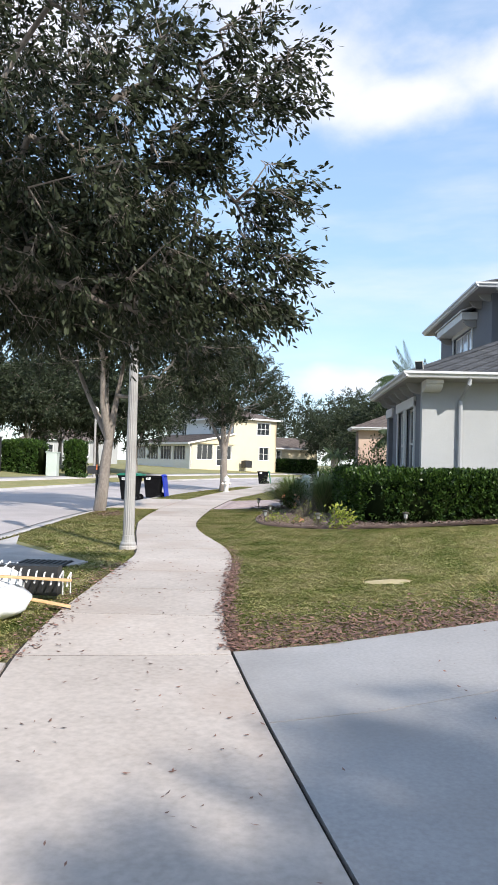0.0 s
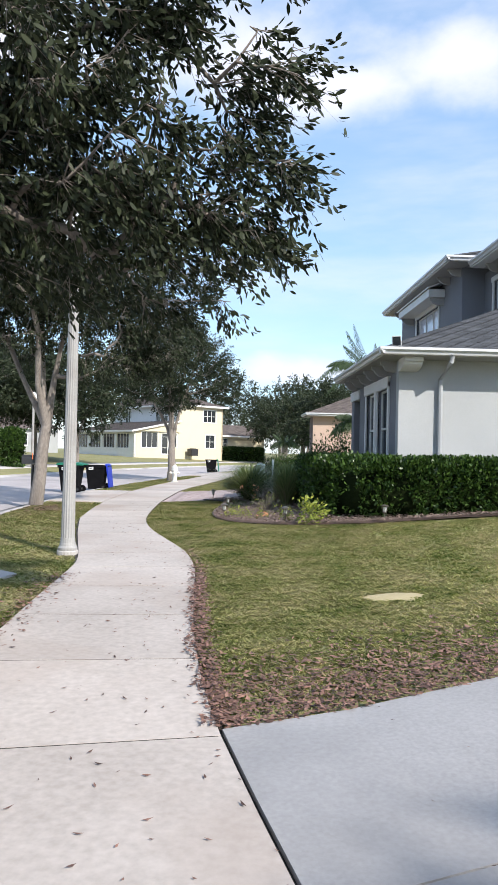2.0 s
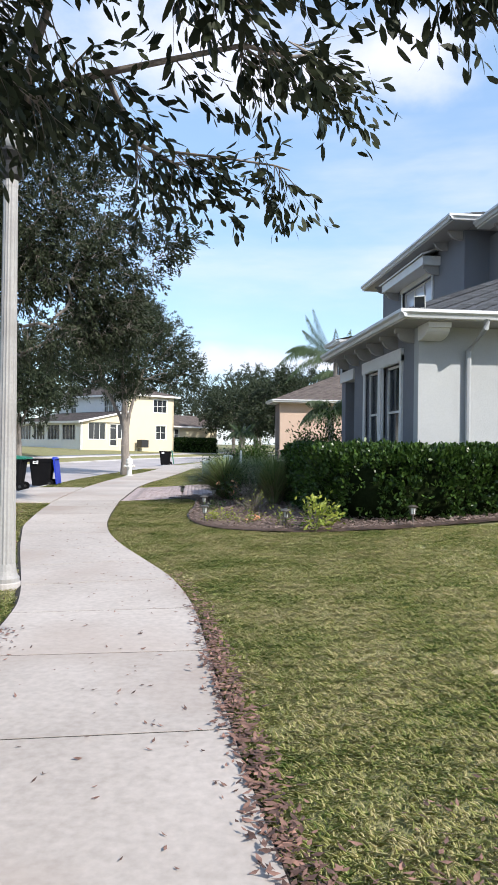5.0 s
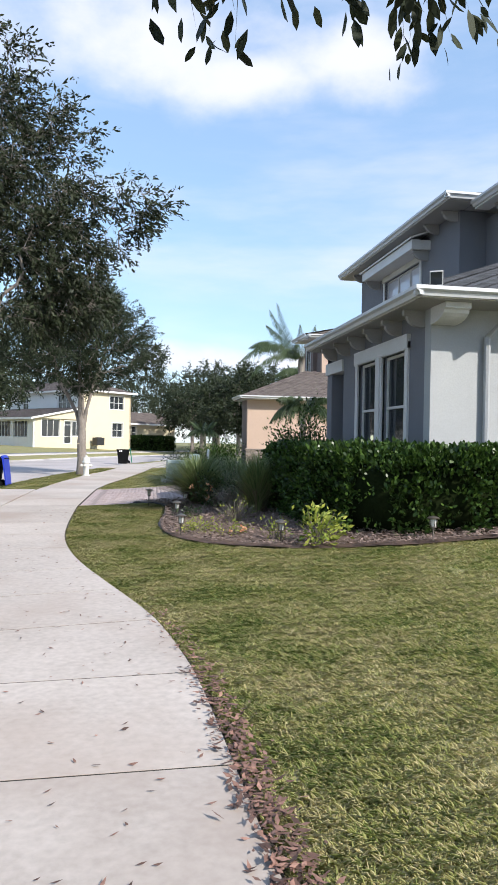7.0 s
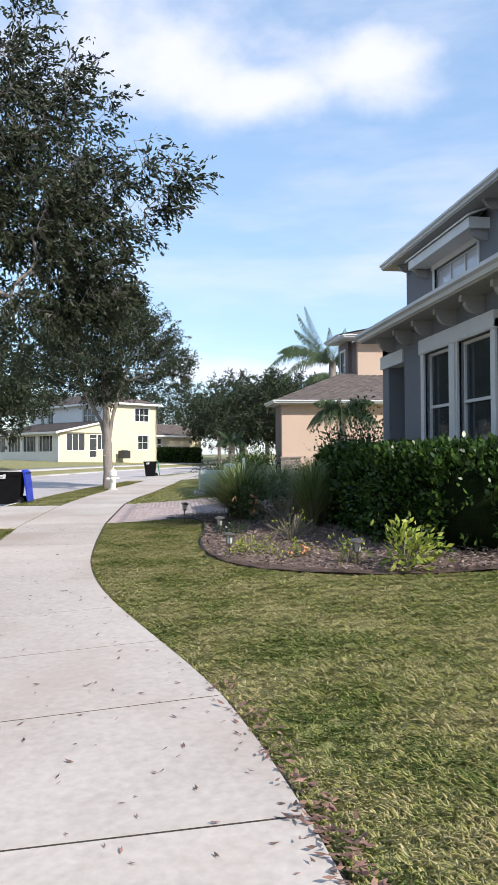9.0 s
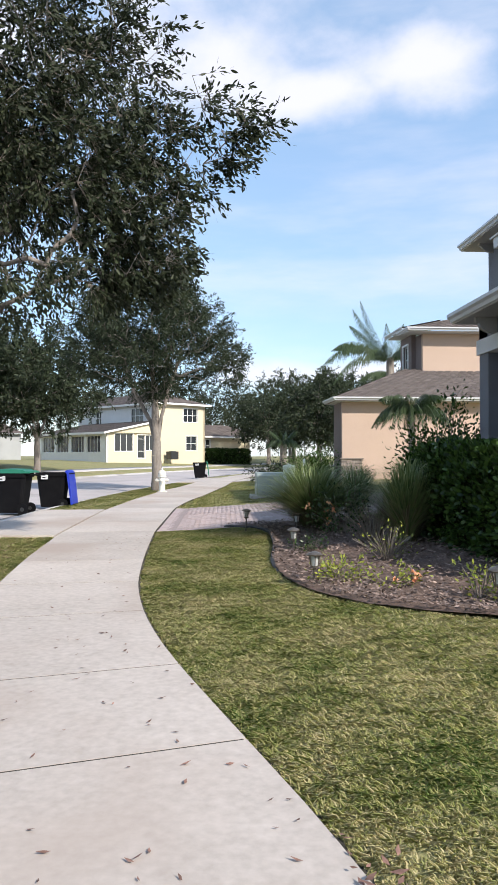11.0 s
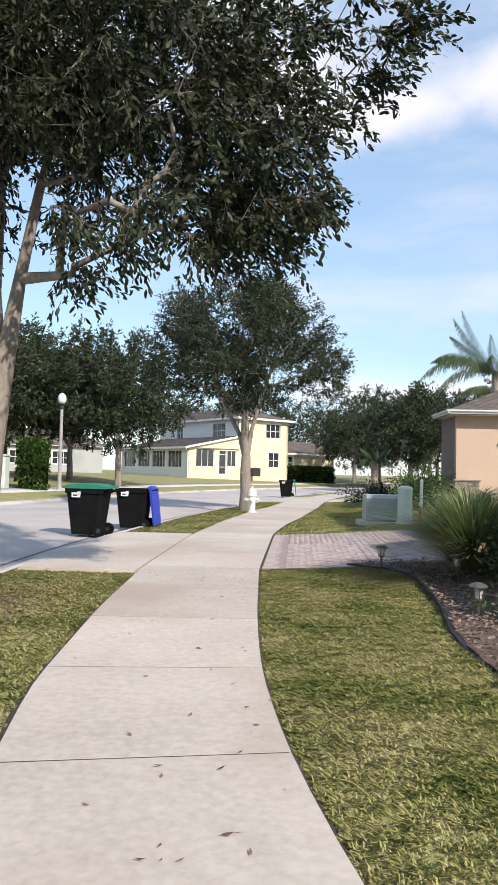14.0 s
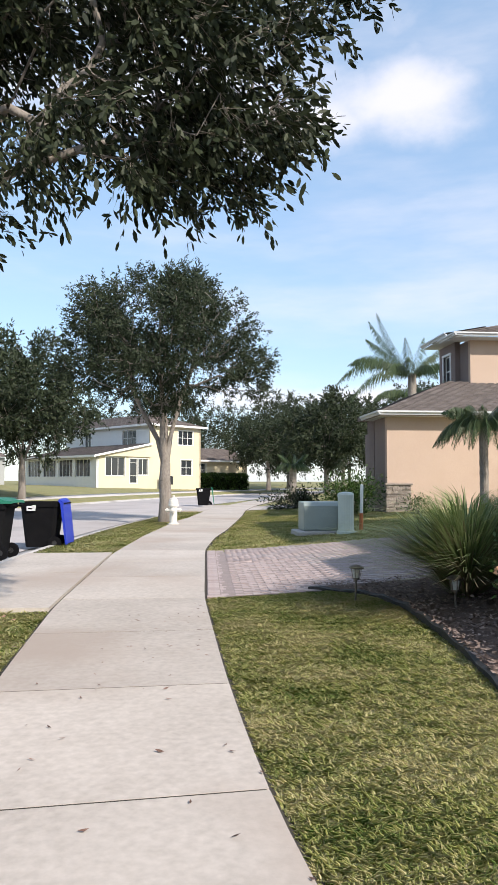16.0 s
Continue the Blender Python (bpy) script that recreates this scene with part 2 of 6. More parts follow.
M = {
    "soil": mat("lawn_soil", (0.16, 0.165, 0.06), (0.31, 0.28, 0.125), 0.95, 1.6, 25, (0.28, 0.24, 0.115), 0.6, 45),
    "far_lawn": mat("far_lawn", (0.12, 0.14, 0.04), (0.22, 0.21, 0.08), 0.95, 0.5, 12, None, 0.5, 20),
    "blade": leaf_mat("grass_blades", (0.15, 0.225, 0.055), (0.66, 0.58, 0.33), 0.6, 1.5, 0.38),
    "road": mat("worn_asphalt", (0.39, 0.35, 0.34), (0.49, 0.445, 0.435), 0.85, 0.7, 90, (0.34, 0.31, 0.30), 0.3, 160),
    "concrete": mat("sidewalk_concrete", (0.385, 0.335, 0.295), (0.55, 0.485, 0.435), 0.85, 0.9, 22, (0.40, 0.325, 0.275), 0.04, 90, objrand=0.07),
    # darker than the walk: tree shade is partly put into the base colour
    "drive": mat("driveway_concrete", (0.29, 0.275, 0.265), (0.42, 0.40, 0.39), 0.45, 0.8, 40, (0.21, 0.20, 0.195), 0.04, 120, objrand=0.04),
    "kerb": mat("kerb_concrete", (0.40, 0.37, 0.35), (0.55, 0.52, 0.50), 0.9, 1.4, 40, (0.32, 0.29, 0.27), 0.2, 80),
    "sand": mat("pale_sand", (0.40, 0.32, 0.17), (0.54, 0.45, 0.26), 0.95, 6, 60, None, 0.5, 70),
    "paver_joint": mat("paver_joint_sand", (0.24, 0.19, 0.18), (0.34, 0.275, 0.26), 1.0, 6, 60, None, 0.3, 80),
    "joint": mat("joint_dirt", (0.02, 0.018, 0.015), (0.06, 0.05, 0.04), 1.0, 6, 60, None, 0.3, 80),
    "paver": mat("pink_pavers", (0.36, 0.28, 0.265), (0.46, 0.375, 0.36), 0.85, 2.5, 40, (0.40, 0.34, 0.33), 0.2, 90, objrand=0.10),
    "paver_rest": mat("pink_pavers_far", (0.36, 0.28, 0.265), (0.46, 0.375, 0.36), 0.85, 2.5, 40, (0.40, 0.34, 0.33), 0.2, 90, island=0.10),
    "mulch": mat("mulch", (0.06, 0.04, 0.03), (0.20, 0.13, 0.10), 1.0, 5, 60, None, 0.8, 50),
    "chip": mat("bark_chips", (0.10, 0.07, 0.055), (0.33, 0.24, 0.20), 0.95, 3, 30, None, 0.2, 40, island=0.5),
    "litter": mat("dead_leaves", (0.085, 0.045, 0.034), (0.28, 0.155, 0.115), 0.7, 14, 30, None, 0.1, 30, island=0.65),
    "bark": mat("grey_bark", (0.16, 0.135, 0.115), (0.34, 0.30, 0.265), 0.95, 3, 30, (0.12, 0.10, 0.085), 0.9, 22, stretch=(1, 1, 0.35)),
    "oak": leaf_mat("oak_leaves", (0.012, 0.019, 0.008), (0.044, 0.055, 0.025), 0.6, through_light=0.1),
    "oak_far": leaf_mat("far_oak_leaves", (0.015, 0.025, 0.012), (0.056, 0.072, 0.036), 0.6, through_light=0.15),
    "hedge": leaf_mat("hedge_leaves", (0.010, 0.028, 0.007), (0.070, 0.128, 0.024), 0.35, through_light=0.2),
    # near-black core colour: the shade between the leaves is painted in here
    "hedge_in": mat("hedge_core_shade", (0.006, 0.010, 0.003), (0.018, 0.026, 0.009), 1.0, 6, 30, None, 0.5, 20, spec=0.05),
    "lime": leaf_mat("lime_leaves", (0.13, 0.19, 0.03), (0.42, 0.44, 0.08), 0.4),
    "reed": leaf_mat("reed_blades", (0.10, 0.16, 0.05), (0.30, 0.34, 0.15), 0.5),
    "dry": leaf_mat("dry_blades", (0.16, 0.13, 0.08), (0.36, 0.32, 0.2), 0.7),
    "palm": leaf_mat("palm_leaves", (0.03, 0.055, 0.025), (0.10, 0.14, 0.06), 0.4),
    "twig": mat("bare_twigs", (0.12, 0.10, 0.08), (0.26, 0.22, 0.18), 0.95, 8, 40, None, 0),
    "flower": mat("orange_petals", (0.7, 0.28, 0.12), (0.85, 0.5, 0.3), 0.6, 8, 40, None, 0),
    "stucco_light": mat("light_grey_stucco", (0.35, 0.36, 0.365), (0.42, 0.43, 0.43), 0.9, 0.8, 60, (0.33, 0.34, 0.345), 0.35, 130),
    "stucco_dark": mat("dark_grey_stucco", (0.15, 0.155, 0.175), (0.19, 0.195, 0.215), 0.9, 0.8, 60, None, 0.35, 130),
    "white_trim": mat("grey_white_trim", (0.56, 0.555, 0.54), (0.66, 0.655, 0.64), 0.6, 2, 40, None, 0.05, 80),
    # trim grey darkened: the shade under the eaves is put into this colour
    "soffit": mat("soffit_shade_tone", (0.30, 0.29, 0.28), (0.36, 0.35, 0.34), 0.8, 2, 40, None, 0.05, 80),
    "gutter": mat("white_gutter", (0.52, 0.53, 0.54), (0.62, 0.63, 0.64), 0.45, 2, 30, None, 0.03, 60),
    "spout": mat("grey_downspout", (0.30, 0.31, 0.32), (0.37, 0.38, 0.39), 0.5, 3, 30, None, 0.03, 60),
    "shingle_dark": mat("dark_shingles", (0.034, 0.037, 0.044), (0.085, 0.09, 0.10), 0.95, 2, 35, None, 0.6, 90, island=0.28),
    "shingle_brown": mat("brown_shingles", (0.075, 0.06, 0.055), (0.15, 0.125, 0.115), 0.95, 2, 35, None, 0.6, 90, island=0.25),
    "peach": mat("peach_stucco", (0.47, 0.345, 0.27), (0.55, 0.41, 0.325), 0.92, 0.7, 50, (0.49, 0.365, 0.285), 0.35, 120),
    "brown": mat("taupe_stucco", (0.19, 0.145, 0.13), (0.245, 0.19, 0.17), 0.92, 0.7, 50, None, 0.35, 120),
    "stone": mat("ledge_stone", (0.20, 0.165, 0.14), (0.42, 0.36, 0.31), 0.9, 6, 50, None, 0.7, 60, objrand=0.4),
    "yellow": mat("cream_stucco", (0.62, 0.54, 0.38), (0.68, 0.60, 0.44), 0.9, 0.5, 30, None, 0.2, 80),
    "white": mat("white_paint", (0.74, 0.74, 0.72), (0.82, 0.82, 0.80), 0.55, 2, 40, None, 0.04, 80),
    "glass": glass_mat("window_glass"),
    # upper panes: reflected sky and pale blinds both put into the glass colour
    "pale_glass": glass_mat("sky_and_blind_glass", (0.55, 0.56, 0.62)),
    "dark": mat("dark_interior", (0.012, 0.012, 0.014), (0.03, 0.03, 0.033), 0.9, 2, 20, None, 0),
    "pole": mat("painted_pole", (0.29, 0.28, 0.27), (0.37, 0.36, 0.345), 0.55, 3, 40, (0.25, 0.235, 0.22), 0.1, 60),
    "black_metal": mat("black_metal", (0.015, 0.015, 0.016), (0.035, 0.035, 0.036), 0.45, 5, 40, None, 0.05, 60),
    "globe": mat("milky_globe", (0.62, 0.63, 0.64), (0.72, 0.73, 0.74), 0.25, 4, 30, None, 0),
    "bin": mat("black_bin_plastic", (0.004, 0.004, 0.005), (0.010, 0.010, 0.011), 0.7, 3, 60, None, 0.08, 120, spec=0.08),
    "lid_green": mat("green_lid_plastic", (0.01, 0.14, 0.085), (0.02, 0.19, 0.12), 0.4, 3, 40, None, 0.05, 80),
    "blue": mat("blue_plastic", (0.012, 0.03, 0.36), (0.02, 0.05, 0.46), 0.4, 3, 40, None, 0.05, 80),
    "label": mat("white_sticker", (0.7, 0.7, 0.7), (0.8, 0.8, 0.8), 0.5, 5, 40, None, 0),
    "utility": mat("green_grey_steel", (0.26, 0.31, 0.29), (0.33, 0.37, 0.35), 0.5, 1.5, 40, (0.22, 0.26, 0.24), 0.05, 60),
    "pedestal": mat("pale_green_plastic", (0.46, 0.52, 0.47), (0.55, 0.60, 0.55), 0.5, 2, 40, None, 0.04, 60),
    "orange": mat("orange_plastic", (0.55, 0.13, 0.04), (0.7, 0.2, 0.07), 0.5, 4, 40, None, 0),
    "hydrant": mat("hydrant_paint", (0.62, 0.60, 0.55), (0.74, 0.72, 0.68), 0.5, 6, 50, (0.52, 0.46, 0.38), 0.1, 60),
    "light_metal": mat("solar_light_metal", (0.10, 0.085, 0.07), (0.19, 0.165, 0.14), 0.4, 6, 40, None, 0.03, 60, metal=0.6),
    "light_glass": mat("frosted_lamp_glass", (0.42, 0.43, 0.42), (0.55, 0.56, 0.55), 0.2, 6, 40, None, 0),
    "edging": mat("black_edging", (0.012, 0.012, 0.013), (0.035, 0.032, 0.03), 0.6, 5, 30, None, 0.2, 40),
    "wood": mat("raw_pine", (0.55, 0.33, 0.15), (0.70, 0.46, 0.25), 0.7, 5, 40, None, 0.1, 40, stretch=(0.2, 1, 1)),
    "bag": mat("white_plastic_bag", (0.72, 0.73, 0.72), (0.85, 0.86, 0.85), 0.35, 3, 30, None, 0.5, 12),
}


# ---- mesh helpers ----
def link(name, me, material, parent=None, label=""):
    me.materials.append(material) if not me.materials else None
    ob = new(name, me)
    if parent:
        ob.parent = parent
    if label:
        ob["label"] = label
    return ob


def part(name, bm, material, parent=None, label="", smooth=False, bevel=0.0):
    """Links a bmesh as one mesh object under a thing or a part."""
    if bevel:
        bmesh.ops.bevel(bm, geom=bm.edges[:], offset=bevel, segments=1, affect="EDGES", clamp_overlap=True)
    bmesh.ops.recalc_face_normals(bm, faces=bm.faces[:])
    me = bpy.data.meshes.new(name)
    bm.to_mesh(me)
    bm.free()
    if smooth:
        me.polygons.foreach_set("use_smooth", [True] * len(me.polygons))
    return link(name, me, material, parent, label)


def from_arrays(name, verts, faces, material, parent=None, label=""):
    me = bpy.data.meshes.new(name)
    verts, faces = np.asarray(verts, dtype=np.float32), np.asarray(faces, dtype=np.int32)
    k = faces.shape[1]
    me.vertices.add(len(verts))
    me.vertices.foreach_set("co", verts.ravel())
    me.loops.add(faces.size)
    me.loops.foreach_set("vertex_index", faces.ravel())
    me.polygons.add(len(faces))
    me.polygons.foreach_set("loop_start", np.arange(len(faces), dtype=np.int32) * k)
    me.update(calc_edges=True)
    return link(name, me, material, parent, label)


def thing(name, m, label, category, group="", kind=""):
    ob = new(name)
    ob.empty_display_size = 0.1
    ob.matrix_world = m
    return tagged(ob, label, category, group, kind)


def box(bm, x0, y0, z0, x1, y1, z1):
    v = bmesh.ops.create_cube(bm, size=1, matrix=Matrix.LocRotScale(((x0 + x1) / 2, (y0 + y1) / 2, (z0 + z1) / 2), None, (abs(x1 - x0), abs(y1 - y0), abs(z1 - z0))))
    return v["verts"]


def boxed(x0, y0, z0, x1, y1, z1):
    bm = bmesh.new()
    box(bm, x0, y0, z0, x1, y1, z1)
    return bm


def lathe(profile, sides=20, flute=0.0):
    """A turned body from (radius, height) pairs; flute: depth of the grooves along it."""
    bm = bmesh.new()
    rings = []
    for r, z in profile:
        ring = []
        for i in range(sides):
            a = 2 * math.pi * i / sides
            rr = r * (1 - flute * (i % 2))
            ring.append(bm.verts.new((rr * math.cos(a), rr * math.sin(a), z)))
        rings.append(ring)
    for a, b in zip(rings, rings[1:]):
        for i in range(sides):
            j = (i + 1) % sides
            bm.faces.new((a[i], a[j], b[j], b[i]))
    bm.faces.new(rings[0][::-1])
    bm.faces.new(rings[-1])
    return bm


def tube(points, radius, sides=6):
    """A bent bar through the points."""
    bm = bmesh.new()
    pts = [Vector(p) for p in points]
    rings = []
    for i, p in enumerate(pts):
        d = (pts[min(i + 1, len(pts) - 1)] - pts[max(i - 1, 0)]).normalized()
        u = d.orthogonal().normalized()
        v = d.cross(u)
        rings.append([bm.verts.new(p + radius * (math.cos(2 * math.pi * k / sides) * u + math.sin(2 * math.pi * k / sides) * v)) for k in range(sides)])
    for a, b in zip(rings, rings[1:]):
        for k in range(sides):
            best = min(range(sides), key=lambda s: (a[0].co - b[s].co).length)
            break
        for k in range(sides):
            bm.faces.new((a[k], a[(k + 1) % sides], b[(k + 1 + best) % sides], b[(k + best) % sides]))
    bm.faces.new(rings[0][::-1])
    bm.faces.new(rings[-1])
    return bm


def prism(points, z0, z1):
    """An upright solid over a plan outline."""
    bm = bmesh.new()
    lo = [bm.verts.new((x, y, z0)) for x, y in points]
    hi = [bm.verts.new((x, y, z1)) for x, y in points]
    bm.faces.new(hi)
    bm.faces.new(lo[::-1])
    for i in range(len(points)):
        j = (i + 1) % len(points)
        bm.faces.new((lo[i], lo[j], hi[j], hi[i]))
    return bm


# ---- plan ----
def line(pairs):
    ys, xs = [p[0] for p in pairs], [p[1] for p in pairs]
    return lambda y: float(np.interp(y, ys, xs))


def eased(f, h=0.8):
    return lambda y: (f(y - h) + 2 * f(y) + f(y + h)) / 4


walk_right = eased(line([(-40, 8), (-6, 2.2), (-3, 1.5), (0, 0.85), (2.5, 0.24), (3.9, -0.08), (5.5, -0.42), (6.6, -0.56), (7.8, -0.65), (9.6, -0.72), (10.8, -0.76), (12.2, -0.95), (13.6, -1.36), (14.7, -1.68), (15.6, -1.89), (16.6, -2.05),
                         (17.6, -2.15), (19.3, -2.22), (22.4, -2.28), (28, -2.12), (31, -1.8), (33.4, -1.4), (40.9, -0.4), (45.9, 0.15), (51.5, 1.1), (65, 4.3), (80, 9), (110, 22)]), 0.5)
walk_left = eased(line([(-40, 6.3), (-6, 0.4), (-3, -0.2), (0, -0.9), (2.5, -1.45), (4.6, -1.91), (5.4, -2.05), (6.8, -2.18), (8.8, -2.25), (11, -2.31), (11.8, -2.45), (14.5, -3.03), (17, -3.5),
                        (19.4, -3.7), (22, -3.82), (27.4, -3.76), (31.5, -3.45), (35, -3.05), (37.4, -2.8), (39.5, -2.4), (48, -1.3), (56, 0.6), (65, 2.8), (80, 7.5), (110, 20.5)]), 0.4)
kerb_x = eased(line([(-80, -3), (-40, -4.4), (0, -5.2), (12, -5.25), (19, -5.6), (27, -5.5), (35, -4.6), (41, -3.6), (55, -0.95), (70, 3.5), (88, 11), (110, 22), (150, 50)]), 2.0)
far_x = lambda y: kerb_x(y - 1.5) - 8.2 + 0.02 * max(0, y - 60)


def smooth(t):
    t = min(max(t, 0.0), 1.0)
    return t * t * (3 - 2 * t)


def height(x, y):
    """The height of the ground: flat by the walk, rising to the house lots on both sides of the road."""
    r = walk_right(y)
    if x > r:
        d = x - r
        return 0.5 * smooth(d / 8.5) * 0.55 + 0.5 * min(1.0, d / 6.0) * 0.45
    if x > kerb_x(y):
        return 0.0
    f = far_x(y)
    if x > f:
        return -0.09
    return 0.0 + 0.95 * (1 - math.exp(-(f - x) / 9.0))


def near_lot(x, y):
    return height(x, y)


# ---- ground, road, kerbs ----
ys = [-80, -60, -45, -30, -20, -12, -8] + [-6 + 0.5 * i for i in range(100)] + [44 + 1.5 * i for i in range(50)] + [125, 140, 170, 220, 320, 600, 1500]
far_off = [1400, 500, 200, 110, 70, 50, 38, 30, 24, 19, 15, 12, 9.5, 7, 5, 3.5, 2.2, 1.2, 0.5]
mid = [0.0, 0.33, 0.66, 1.0]
right_off = [0.0, 0.25, 0.5, 0.8, 1.2, 1.7, 2.3, 3, 4, 5, 6, 7.5, 9, 12, 16, 22, 30, 45, 70, 120, 250, 600, 1400]
gv, cols = [], None
for y in ys:
    k, f, r = kerb_x(y), far_x(y), walk_right(y)
    row = [(f - o, height(f - o, y)) for o in far_off] + [(f - 0.05, 0.0), (f + 0.02, -0.16)] + [(k - 0.12, -0.16), (k - 0.05, -0.012)]
    row += [(k + (r - k) * t, -0.012) for t in (0.25, 0.5, 0.75)] + [(r + o, near_lot(r + o, y) - 0.012) for o in right_off]
    cols = len(row)
    gv += [(x, y, z) for x, z in row]
gf = [(i * cols + j, i * cols + j + 1, (i + 1) * cols + j + 1, (i + 1) * cols + j) for i in range(len(ys) - 1) for j in range(cols - 1)]
ground = tagged(from_arrays("ground", gv, gf, M["soil"]), "sunlit lawn of green and straw-coloured grass over soil", "lawn", kind="structure")


def strip(name, y0, y1, step, profile, material, parent=None):
    """A band that follows the street: profile gives (x, z) pairs for a y."""
    v, f, n = [], [], None
    y = y0
    rows = 0
    while y <= y1 + 1e-6:
        row = profile(y)
        n = len(row)
        v += [(x, y, z) for x, z in row]
        rows += 1
        y += step
    f = [(i * n + j, i * n + j + 1, (i + 1) * n + j + 1, (i + 1) * n + j) for i in range(rows - 1) for j in range(n - 1)]
    return from_arrays(name, v, f, material, parent)


road = tagged(strip("road", -60, 140, 1.0, lambda y: [(far_x(y) + 0.3, -0.10), (far_x(y) + 2.4, -0.06), ((far_x(y) + kerb_x(y)) / 2, -0.035), (kerb_x(y) - 2.4, -0.06), (kerb_x(y) - 0.44, -0.10)], M["road"]),
              "pale worn asphalt residential road", "road", kind="structure")


def kerb_profile(side_x, s):
    return lambda y: [(side_x(y) - s * 0.47, -0.16), (side_x(y) - s * 0.46, -0.097), (side_x(y) - s * 0.28, -0.112), (side_x(y) - s * 0.12, -0.05), (side_x(y) - s * 0.06, -0.012), (side_x(y), 0.004), (side_x(y) + s * 0.14, 0.004), (side_x(y) + s * 0.15, -0.08)]


kerb_near = tagged(strip("kerb_near", -40, 120, 0.5, kerb_profile(kerb_x, 1), M["kerb"]), "low rolled concrete kerb and gutter beside the road", "kerb", kind="structure")
kerb_far = tagged(strip("kerb_far", -40, 120, 0.5, kerb_profile(far_x, -1), M["kerb"]), "low rolled concrete kerb across the road", "kerb", kind="structure")
seam = tagged(strip("kerb_seam", -40, 60, 0.5, lambda y: [(kerb_x(y) - 0.475, -0.095), (kerb_x(y) - 0.445, -0.092)], M["joint"]), "dark dirt seam along the gutter edge", "kerb seam", kind="structure")
tagged(strip("kerb_seam", -40, 60, 0.5, lambda y: [(kerb_x(y) + 0.115, 0.0), (kerb_x(y) + 0.165, 0.012)], M["joint"]), "dark dirt seam behind the kerb", "kerb seam", kind="structure")
far_walk = tagged(strip("pavement_far", -40, 120, 1.0, lambda y: [(far_x(y) - 3.6, height(far_x(y) - 3.6, y) - 0.05), (far_x(y) - 3.6, height(far_x(y) - 3.6, y) + 0.03), (far_x(y) - 2.1, height(far_x(y) - 2.1, y) + 0.03), (far_x(y) - 2.1, height(far_x(y) - 2.1, y) - 0.05)], M["kerb"]),
                  "pale concrete sidewalk across the road", "sidewalk", kind="structure")


def slab(y0, y1, left, right, parent, material, name="slab", gap=0.008, zf=lambda x, y: 0.03, n=4, nx=3, square=False):
    """One concrete slab between two edge lines; square: its ends stand square to those lines."""
    bm = bmesh.new()
    rows = []
    for i in range(n + 1):
        y = y0 + gap + (y1 - y0 - 2 * gap) * i / n
        a, b = left(y), right(y)
        lean = (left(y - 0.7) + right(y - 0.7) - left(y + 0.7) - right(y + 0.7)) / 2.8 if square else 0.0
        row = []
        for j in range(nx + 1):
            yj = y + lean * (b - a) * (j / nx - 0.5)
            x = left(yj) + (right(yj) - left(yj)) * j / nx
            row.append(bm.verts.new((x, yj, zf(x, yj))))
        rows.append(row)
    for p, q in zip(rows, rows[1:]):
        for j in range(nx):
            bm.faces.new((p[j], p[j + 1], q[j + 1], q[j]))
    edge = [e for e in bm.edges if e.is_boundary]
    ex = bmesh.ops.extrude_edge_only(bm, edges=edge)
    for v in [g for g in ex["geom"] if isinstance(g, bmesh.types.BMVert)]:
        v.co.z -= 0.1
    return part(name, bm, material, parent)


pavement = thing("pavement", pose(0, 0, 0), "curving pale concrete sidewalk of jointed slabs strewn with dead leaves", "sidewalk", kind="structure")
joints = [-9, -7.4, -5.9, -4.3, -2.8, -1.2, 0.4, 1.9, 5.27, 6.72, 8.1, 9.48, 10.74, 12.0, 13.18, 14.4, 16.0, 17.46, 19.05, 20.7, 22.4, 24.2, 26.0, 27.9, 29.4]
y = 29.4
while y < 78:
    y += 1.52
    joints.append(y)
strip_bed = strip("bedding", -9, 78, 0.5, lambda y: [(walk_left(y) - 0.05, -0.006), (walk_left(y) + 0.015, 0.0275), (walk_right(y) - 0.015, 0.0275), (walk_right(y) + 0.03, -0.002), (walk_right(y) + 0.05, -0.01)], M["joint"], pavement)
for a, b in zip(joints, joints[1:]):
    slab(a, b, walk_left, walk_right, pavement, M["concrete"], square=True)

# driveway by the start: its slabs run square to the walk
drive1 = thing("driveway_1", pose(0, 0, 0), "smooth grey concrete driveway with dark blotches, its colour darkened for shade", "driveway", kind="structure")


def drive_slab(u0, u1, v0, v1):
    """u: metres out from the walk's edge, v: metres along the driveway's width (towards the start)."""
    bm = bmesh.new()
    n = max(2, int((u1 - u0) / 0.7))
    rows = []
    for i in range(n + 1):
        u = u0 + 0.006 + (u1 - u0 - 0.012) * i / n
        row = []
        for v in (v0 + 0.006, (v0 + v1) / 2, v1 - 0.006):
            ey = 5.5 - v * 0.978
            ex = walk_right(ey) + 0.018
            x, yy = ex + u * 0.94, ey + u * 0.34
            row.append(bm.verts.new((x, yy, height(x, yy) * smooth((u + 0.2) / 2) + 0.03)))
        rows.append(row)
    for p, q in zip(rows, rows[1:]):
        for j in range(2):
            bm.faces.new((p[j], p[j + 1], q[j + 1], q[j]))
    ex = bmesh.ops.extrude_edge_only(bm, edges=[e for e in bm.edges if e.is_boundary])
    for vv in [g for g in ex["geom"] if isinstance(g, bmesh.types.BMVert)]:
        vv.co.z -= 0.1
    part("slab", bm, M["drive"], drive1)


for u0, u1 in ((0, 4.5), (4.5, 10)):
    for v0, v1 in ((0, 1.55), (1.55, 4.2), (4.2, 6.5)):
        drive_slab(u0, u1, v0, v1)
apron1 = thing("apron_1", pose(0, 0, 0), "concrete driveway apron between sidewalk and road", "driveway", kind="structure")
